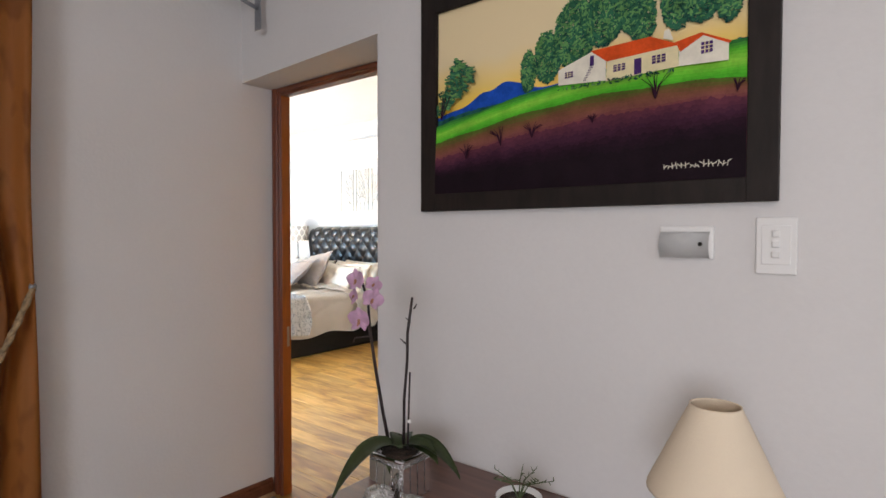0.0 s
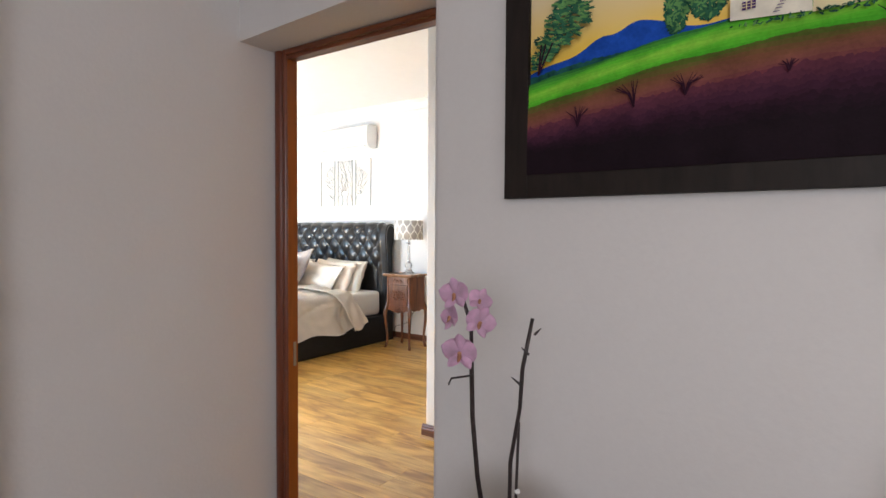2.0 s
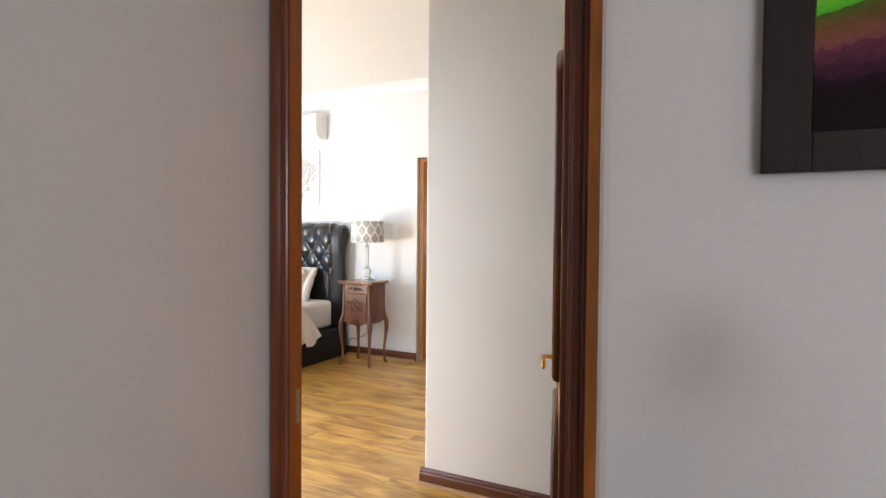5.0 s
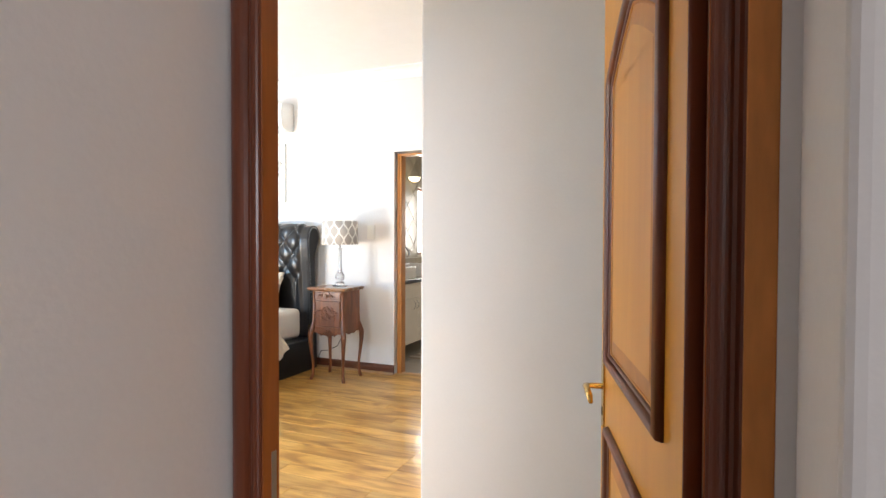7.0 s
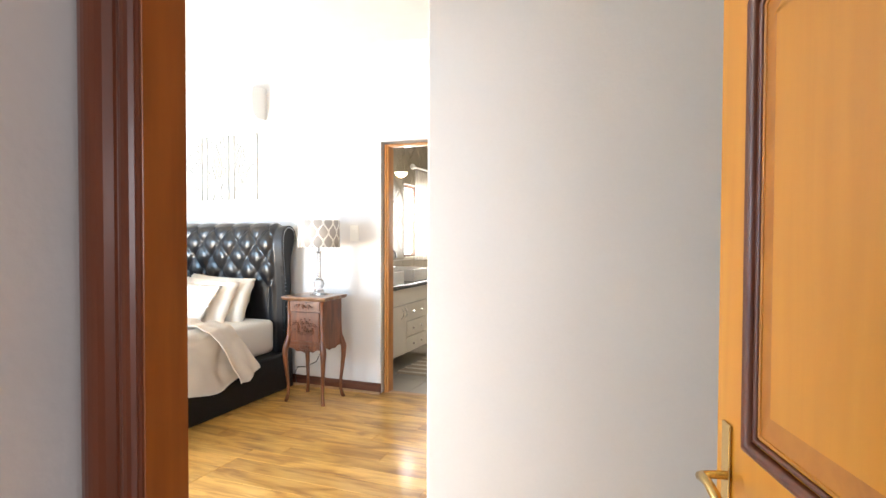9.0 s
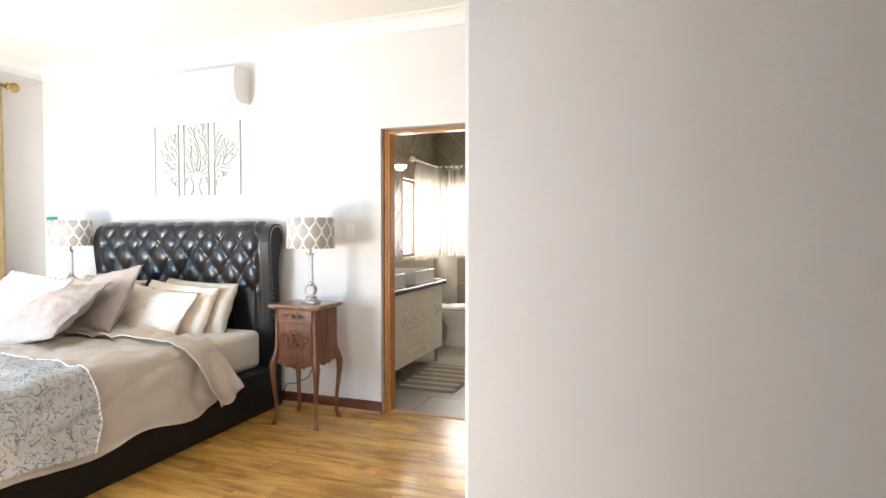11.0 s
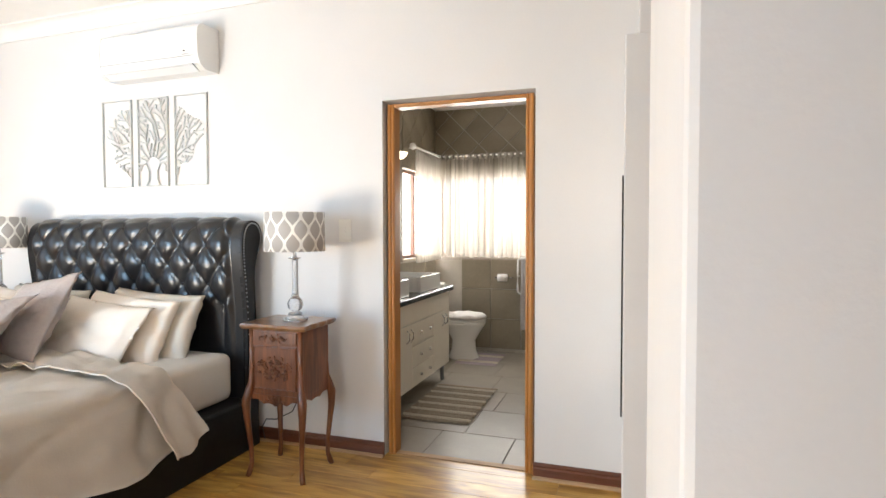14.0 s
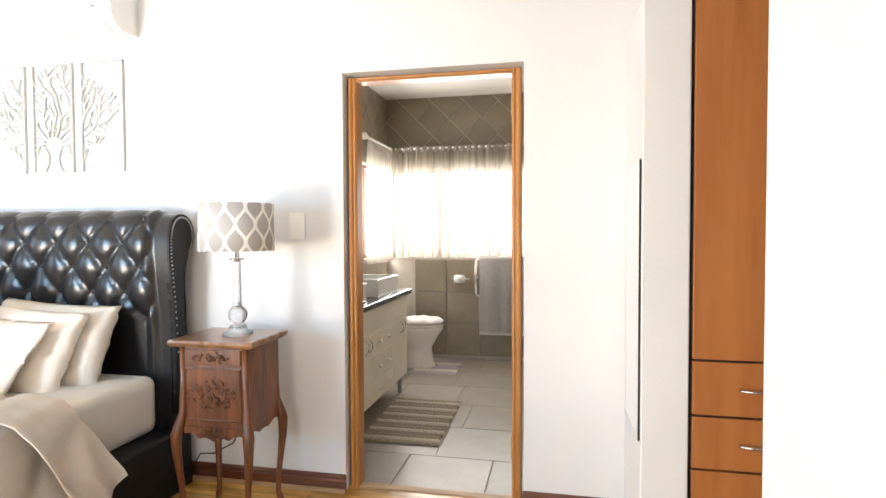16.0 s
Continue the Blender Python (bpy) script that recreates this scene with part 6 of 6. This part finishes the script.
def vanity():
    x, y0, y1 = -4.50, 5.66, 7.17
    ob = thing("vanity", (-4.78, 6.4, 0), "cream lacquered vanity cabinet with knobs and bow handles", "cabinet")
    part("carcass", box(BATH_L + 0.016, x - 0.018, y0, y1, 0.15, 0.80, 0.003), VANITY, ob)
    part("plinth_panel", box(x - 0.018, x, y0, y1, 0.645, 0.80, 0.002), VANITY, ob)
    yd0, yd1 = 6.275, 6.755
    part("cabinet_door", box(x - 0.018, x + 0.001, y0, 6.27, 0.155, 0.64, 0.003), VANITY, ob)
    part("cabinet_door", box(x - 0.018, x + 0.001, yd1 + 0.006, y1 - 0.003, 0.155, 0.64, 0.003), VANITY, ob)
    for z0, z1 in ((0.47, 0.64), (0.31, 0.464), (0.155, 0.304)):
        d = part("drawer", box(x - 0.018, x + 0.001, yd0, yd1, z0, z1, 0.003), VANITY, ob)
        for y in (6.42, 6.62):
            part("knob", ball((x + 0.016, y, (z0 + z1) / 2), 0.013, None, 10, 6), CHROME, d, "small chrome knob")
    for y in (6.16, 6.235, 6.97, 7.05):
        part("bow_handle", tube([(x, y, 0.51), (x + 0.022, y + 0.006, 0.54), (x + 0.022, y + 0.006, 0.58), (x, y, 0.61)], 0.005, 6), CHROME, ob, "", True)
    for y in (y0 + 0.06, y1 - 0.05):
        for xx in (x - 0.05, -4.98):
            part("foot", lathe([(0.0, 0), (0.02, 0), (0.017, 0.05), (0.022, 0.15)], 12, (xx, y, 0)), STEEL, ob)


vanity()
solid("counter", box(BATH_L + 0.014, -4.47, 5.64, 7.225, 0.802, 0.846, 0.012, None, 3), STONE_TOP, "dark polished stone counter with a rounded edge", "counter")


def basin(y0, y1):
    x0, x1, z0, z1 = -4.99, -4.53, 0.847, 0.975
    ob = thing("basin", ((x0 + x1) / 2, (y0 + y1) / 2, z0), "square white ceramic vessel basin on the counter", "basin", "basins")
    bm = bmesh.new()
    for a, b, c, d in ((x0, x0 + 0.03, y0, y1), (x1 - 0.03, x1, y0, y1), (x0 + 0.03, x1 - 0.03, y0, y0 + 0.03), (x0 + 0.03, x1 - 0.03, y1 - 0.03, y1)):
        box(a, b, c, d, z0, z1, 0.005, bm)
    box(x0 + 0.03, x1 - 0.03, y0 + 0.03, y1 - 0.03, z0, z0 + 0.03, 0.0, bm)
    part("bowl", bm, CERAMIC, ob)
    part("drain", lathe([(0.0, 0.0305), (0.022, 0.0305), (0.02, 0.034), (0.0, 0.034)], 16, ((x0 + x1) / 2, (y0 + y1) / 2, z0)), CHROME, ob)
    ym = (y0 + y1) / 2
    ta = thing("tap", (BATH_L + 0.01, ym, 1.1), "antique gooseneck wall tap over the basin", "tap", "taps")
    part("spout", tube([(BATH_L + 0.012, ym, 1.08), (BATH_L + 0.05, ym, 1.12), (BATH_L + 0.1, ym, 1.17), (BATH_L + 0.16, ym, 1.17), (BATH_L + 0.2, ym, 1.13), (BATH_L + 0.205, ym, 1.08)], 0.011, 10), STEEL, ta, "", True)
    for s in (-0.1, 0.1):
        h = part("valve", lathe([(0.022, 0), (0.02, 0.02), (0.012, 0.05), (0.016, 0.06)], 12), STEEL, ta)
        h.matrix_basis = Matrix.Translation(Vector((BATH_L + 0.012, ym + s, 1.12)) - ta.location) @ Matrix.Rotation(radians(90), 4, "Y")
        part("cross_handle", tube([(BATH_L + 0.075, ym + s - 0.03, 1.12), (BATH_L + 0.075, ym + s + 0.03, 1.12)], 0.006, 6, tube([(BATH_L + 0.075, ym + s, 1.09), (BATH_L + 0.075, ym + s, 1.15)], 0.006, 6)), STEEL, ta)


basin(5.84, 6.29)
basin(6.53, 7.015)
bm_ = thing("bath_mirror", (BATH_L, 6.55, 1.3), "tall mirror in an ornate gilt frame over the basins", "mirror")
part("glass", box(BATH_L + 0.016, BATH_L + 0.022, 6.10, 6.86, 1.30, 1.95), MIRROR, bm_)
part("frame", tube([(BATH_L + 0.028, 6.08, 1.28), (BATH_L + 0.028, 6.88, 1.28), (BATH_L + 0.028, 6.88, 1.97), (BATH_L + 0.028, 6.08, 1.97)], 0.03, 8, None, True, 0.6, (1, 0, 0)), GILT, bm_, "gilded moulded frame")
sc = thing("wall_sconce", (BATH_L, 7.12, 2.0), "lit frosted glass bowl wall light on a brass arm", "wall light")
part("arm", tube([(BATH_L + 0.014, 7.12, 2.06), (BATH_L + 0.06, 7.12, 2.0), (BATH_L + 0.1, 7.12, 1.995)], 0.009, 8), BRASS, sc, "", True)
part("bowl", lathe([(0.0, 0.0), (0.03, 0.003), (0.065, 0.03), (0.078, 0.06), (0.072, 0.06), (0.06, 0.034), (0.0, 0.012)], 24, (BATH_L + 0.1, 7.12, 2.0)), GLOW, sc, "glowing frosted glass bowl", True)


def toilet():
    cy, cx = 7.98, -4.66
    ob = thing("toilet", (cx, cy, 0), "white ceramic toilet with a fluffy lid cover", "toilet")
    part("pedestal", lathe([(0.0, 0), (0.12, 0), (0.125, 0.02), (0.1, 0.1), (0.095, 0.2), (0.14, 0.3), (0.175, 0.37), (0.18, 0.40), (0.0, 0.40)], 32, (cx + 0.06, cy, 0), None, (1.32, 1.0, 1)), CERAMIC, ob, "", True)
    part("seat", lathe([(0.0, 0), (0.182, 0), (0.186, 0.012), (0.18, 0.022), (0.0, 0.022)], 32, (cx + 0.06, cy, 0.405), None, (1.3, 1.02, 1)), CERAMIC, ob, "", True)
    bm = lathe([(0.0, 0), (0.18, 0), (0.19, 0.02), (0.17, 0.045), (0.0, 0.05)], 40, (0, 0, 0), None, (1.3, 1.02, 1))
    bmesh.ops.subdivide_edges(bm, edges=bm.edges[:], cuts=2, use_grid_fill=True)
    for v in bm.verts:
        v.co.z += 0.014 * noise.noise(v.co * 14) if v.co.z > 0.01 else 0
    part("lid_cover", moved(bm, Matrix.Translation((cx + 0.06, cy, 0.43))), TOWEL, ob, "fluffy white lid cover", True)
    part("cistern", box(BATH_L + 0.016, BATH_L + 0.2, cy - 0.19, cy + 0.19, 0.4, 0.78, 0.02, None, 3), CERAMIC, ob, "", True)


toilet()


def rug(name, x0, x1, y0, y1, rows, ma, mb, label):
    ob = thing(name, ((x0 + x1) / 2, (y0 + y1) / 2, 0), label, "rug")
    d = (y1 - y0) / rows
    for k in range(rows):
        m = mb if k % 3 == 1 else ma

        def f(u, v, k=k):
            return (x0 + (x1 - x0) * u + 0.006 * math.sin(k * 2.1 + v * 3), y0 + d * (k + v), 0.004 + 0.013 * math.sin(math.pi * v) ** 0.6 + 0.002 * math.sin(u * 150 + k))
        part("stripe", sheet(f, 60, 5), m, ob, "", True)
    return ob


rug("bath_mat", -4.51, -4.0, 6.045, 6.94, 18, RUG_DARK, RUG_LIGHT, "woven taupe bath mat with cream stripes on the tiles")
tm = rug("toilet_mat", -4.62, -4.2, 7.72, 8.24, 6, RUG_MAUVE, RUG_LIGHT, "mauve and white mat round the toilet foot")
rl = thing("toilet_roll_holder", (-4.26, BATH_B, 0.83), "toilet roll on a chrome wall holder", "roll holder")
part("bar", tube([(-4.355, BATH_B - 0.014, 0.83), (-4.35, BATH_B - 0.06, 0.83), (-4.17, BATH_B - 0.06, 0.83), (-4.165, BATH_B - 0.014, 0.83)], 0.008, 8), CHROME, rl, "", True)
ro = part("paper_roll", lathe([(0.018, -0.05), (0.042, -0.05), (0.042, 0.05), (0.018, 0.05)], 24), TOWEL, rl, "white paper roll", True)
ro.matrix_basis = Matrix.Translation(Vector((-4.265, BATH_B - 0.06, 0.83)) - rl.location) @ Matrix.Rotation(radians(90), 4, "Y")
tr = thing("towel_rail", (-3.9, BATH_B, 0.6), "white tubular towel rail on the tiled wall", "towel rail")
for z in (1.05, 0.66):
    part("rail", tube([(BATH_R, BATH_B - 0.1, z), (-4.05, BATH_B - 0.1, z), (-4.085, BATH_B - 0.1, z - 0.02 if z > 1 else z + 0.02)], 0.011, 8), WHITE_GLOSS, tr, "", True)
part("loop", tube([(-4.085, BATH_B - 0.1, 1.03), (-4.09, BATH_B - 0.1, 0.9), (-4.09, BATH_B - 0.1, 0.75), (-4.085, BATH_B - 0.1, 0.68)], 0.011, 8), WHITE_GLOSS, tr, "", True)
part("wall_bracket", tube([(-4.09, BATH_B - 0.1, 0.85), (-4.09, BATH_B - 0.012, 0.85)], 0.008, 6), WHITE_GLOSS, tr)
part("wall_bracket", tube([(-4.03, BATH_B - 0.1, 0.40), (-4.09, BATH_B - 0.012, 0.40)], 0.008, 6), CHROME, tr)


def towel_f(u, v):
    s = 2 * v - 1
    x = -4.055 + 0.5 * u
    z = 1.068 - (0.79 if s < 0 else 0.6) * abs(s) if abs(s) > 0.03 else 1.068
    return (x + 0.004 * math.sin(9 * z), BATH_B - 0.1 + math.copysign(0.017, s) * min(1, abs(s) / 0.03) + 0.006 * math.sin(u * 19) * min(1, abs(s) * 3), z)


solid("towel", sheet(towel_f, 30, 60, 0.006), TOWEL, "white bath towel folded over the rail", "towel", "", "", True)

# ---- floor and wall pieces ----
plank_meshes = {}


def plank_piece(ln, wd):
    key = round(ln, 2)
    if key not in plank_meshes:
        plank_meshes[key] = mesh_of("plank", box(0, ln - 0.0012, 0, wd - 0.0012, -0.006, 0.0, 0.0012, None, 1), PLANK)
    return plank_meshes[key]


rnd = random.Random(8)
rows_n, wide = 29, 0.1335
for r_ in range(rows_n):
    y = BW - 0.08 + wide * r_
    x = BED_L + 0.0
    first = rnd.choice((0.4, 0.6, 0.8, 1.0, 1.2))
    while x < -0.6:
        ln = first or 1.2
        first = 0
        ln = min(ln, -0.5 - x)
        if ln < 0.05:
            break
        o = new("plank", plank_piece(round(ln, 2), wide))
        o.parent = floor_bed
        o.location = (x, y, 0)
        x += ln

tile_mesh = mesh_of("floor_tile", box(0.0025, 0.4875, 0.0025, 0.4875, -0.006, 0.0, 0.0015, None, 1), TILE_FLOOR)
for j in range(7):
    y = HW + 0.02 + 0.4895 * j
    shift = (-4.131, -3.985, -3.905, -4.05)[j % 4]
    for i in range(-3, 4):
        x = shift + 0.49 * i
        a, b, c, d = max(x, BATH_L), min(x + 0.49, BATH_R), max(y, HW + 0.101), min(y + 0.49, BATH_B)
        if b - a < 0.03 or d - c < 0.03:
            continue
        whole = b - a > 0.489 and d - c > 0.489
        o = new("floor_tile", tile_mesh if whole else mesh_of("floor_tile", box(a - x + 0.0025, b - x - 0.0025, c - y + 0.0025, d - y - 0.0025, -0.006, 0.0, 0.0015, None, 1), TILE_FLOOR))
        o.parent = floor_bath
        o.location = (x, y, 0)

TS = 0.339
back_tile = mesh_of("wall_tile", box(0.003, TS - 0.003, -0.009, 0.0, 0.003, 0.3285, 0.002, None, 1), TILE_WALL)
for i in range(6):
    for j in range(3):
        x = -5.086 + TS * i
        if x < BATH_L:
            continue
        o = new("wall_tile", back_tile)
        o.parent = wall_bath_back
        o.location = (x, BATH_B, 0.035 + 0.3315 * j)
side_tile = mesh_of("wall_tile", box(0.0, 0.009, 0.003, TS - 0.003, 0.003, 0.3285, 0.002, None, 1), TILE_WALL)
for i in range(8):
    for j in range(3):
        y = BATH_B - 0.02 - TS * (i + 1)
        if y > HW + 0.2:
            o = new("wall_tile", side_tile)
            o.parent = wall_bath_left
            o.location = (BATH_L, y, 0.035 + 0.3315 * j)


def diagonal_tiles(parent, along, lo, hi, zlo, zhi, at):
    half = 0.168
    k = 0
    for r_ in range(-1, int((zhi - zlo) / half) + 2):
        for q in range(int((hi - lo) / (2 * half)) + 2):
            c = lo + 2 * half * q + (half if r_ % 2 else 0)
            z = zlo + half * r_
            poly = [(c + half - 0.005, z), (c, z + half - 0.005), (c - half + 0.005, z), (c, z - half + 0.005)]
            for axis, lim, sgn in ((0, lo, 1), (0, hi, -1), (1, zlo, 1), (1, zhi, -1)):
                out = []
                for p, n_ in zip(poly, poly[1:] + poly[:1]):
                    dp, dn = sgn * (p[axis] - lim), sgn * (n_[axis] - lim)
                    if dp >= 0:
                        out.append(p)
                    if dp * dn < 0:
                        t = dp / (dp - dn)
                        out.append((p[0] + t * (n_[0] - p[0]), p[1] + t * (n_[1] - p[1])))
                poly = out
                if len(poly) < 3:
                    break
            if len(poly) < 3:
                continue
            bm = bmesh.new()
            put = (lambda u, w, d: (u - c, -d, w - z)) if along == "x" else (lambda u, w, d: (d, u - c, w - z))
            f0 = [bm.verts.new(put(u, w, 0.0)) for u, w in poly]
            f1 = [bm.verts.new(put(u, w, 0.009)) for u, w in poly]
            bm.faces.new(f1)
            for i in range(len(poly)):
                bm.faces.new((f0[i], f0[(i + 1) % len(poly)], f1[(i + 1) % len(poly)], f1[i]))
            o = new("wall_tile", mesh_of("wall_tile", bm, TILE_WALL))
            o.parent = parent
            o.location = (c, at, z) if along == "x" else (at, c, z)


diagonal_tiles(wall_bath_back, "x", BATH_L + 0.01, BATH_R, 1.965, BATH_CEIL, BATH_B)
diagonal_tiles(wall_bath_left, "y", HW + 0.2, 7.41, 1.04, BATH_CEIL, BATH_L)
diagonal_tiles(wall_bath_left, "y", 7.42, 8.38, 1.965, BATH_CEIL, BATH_L)
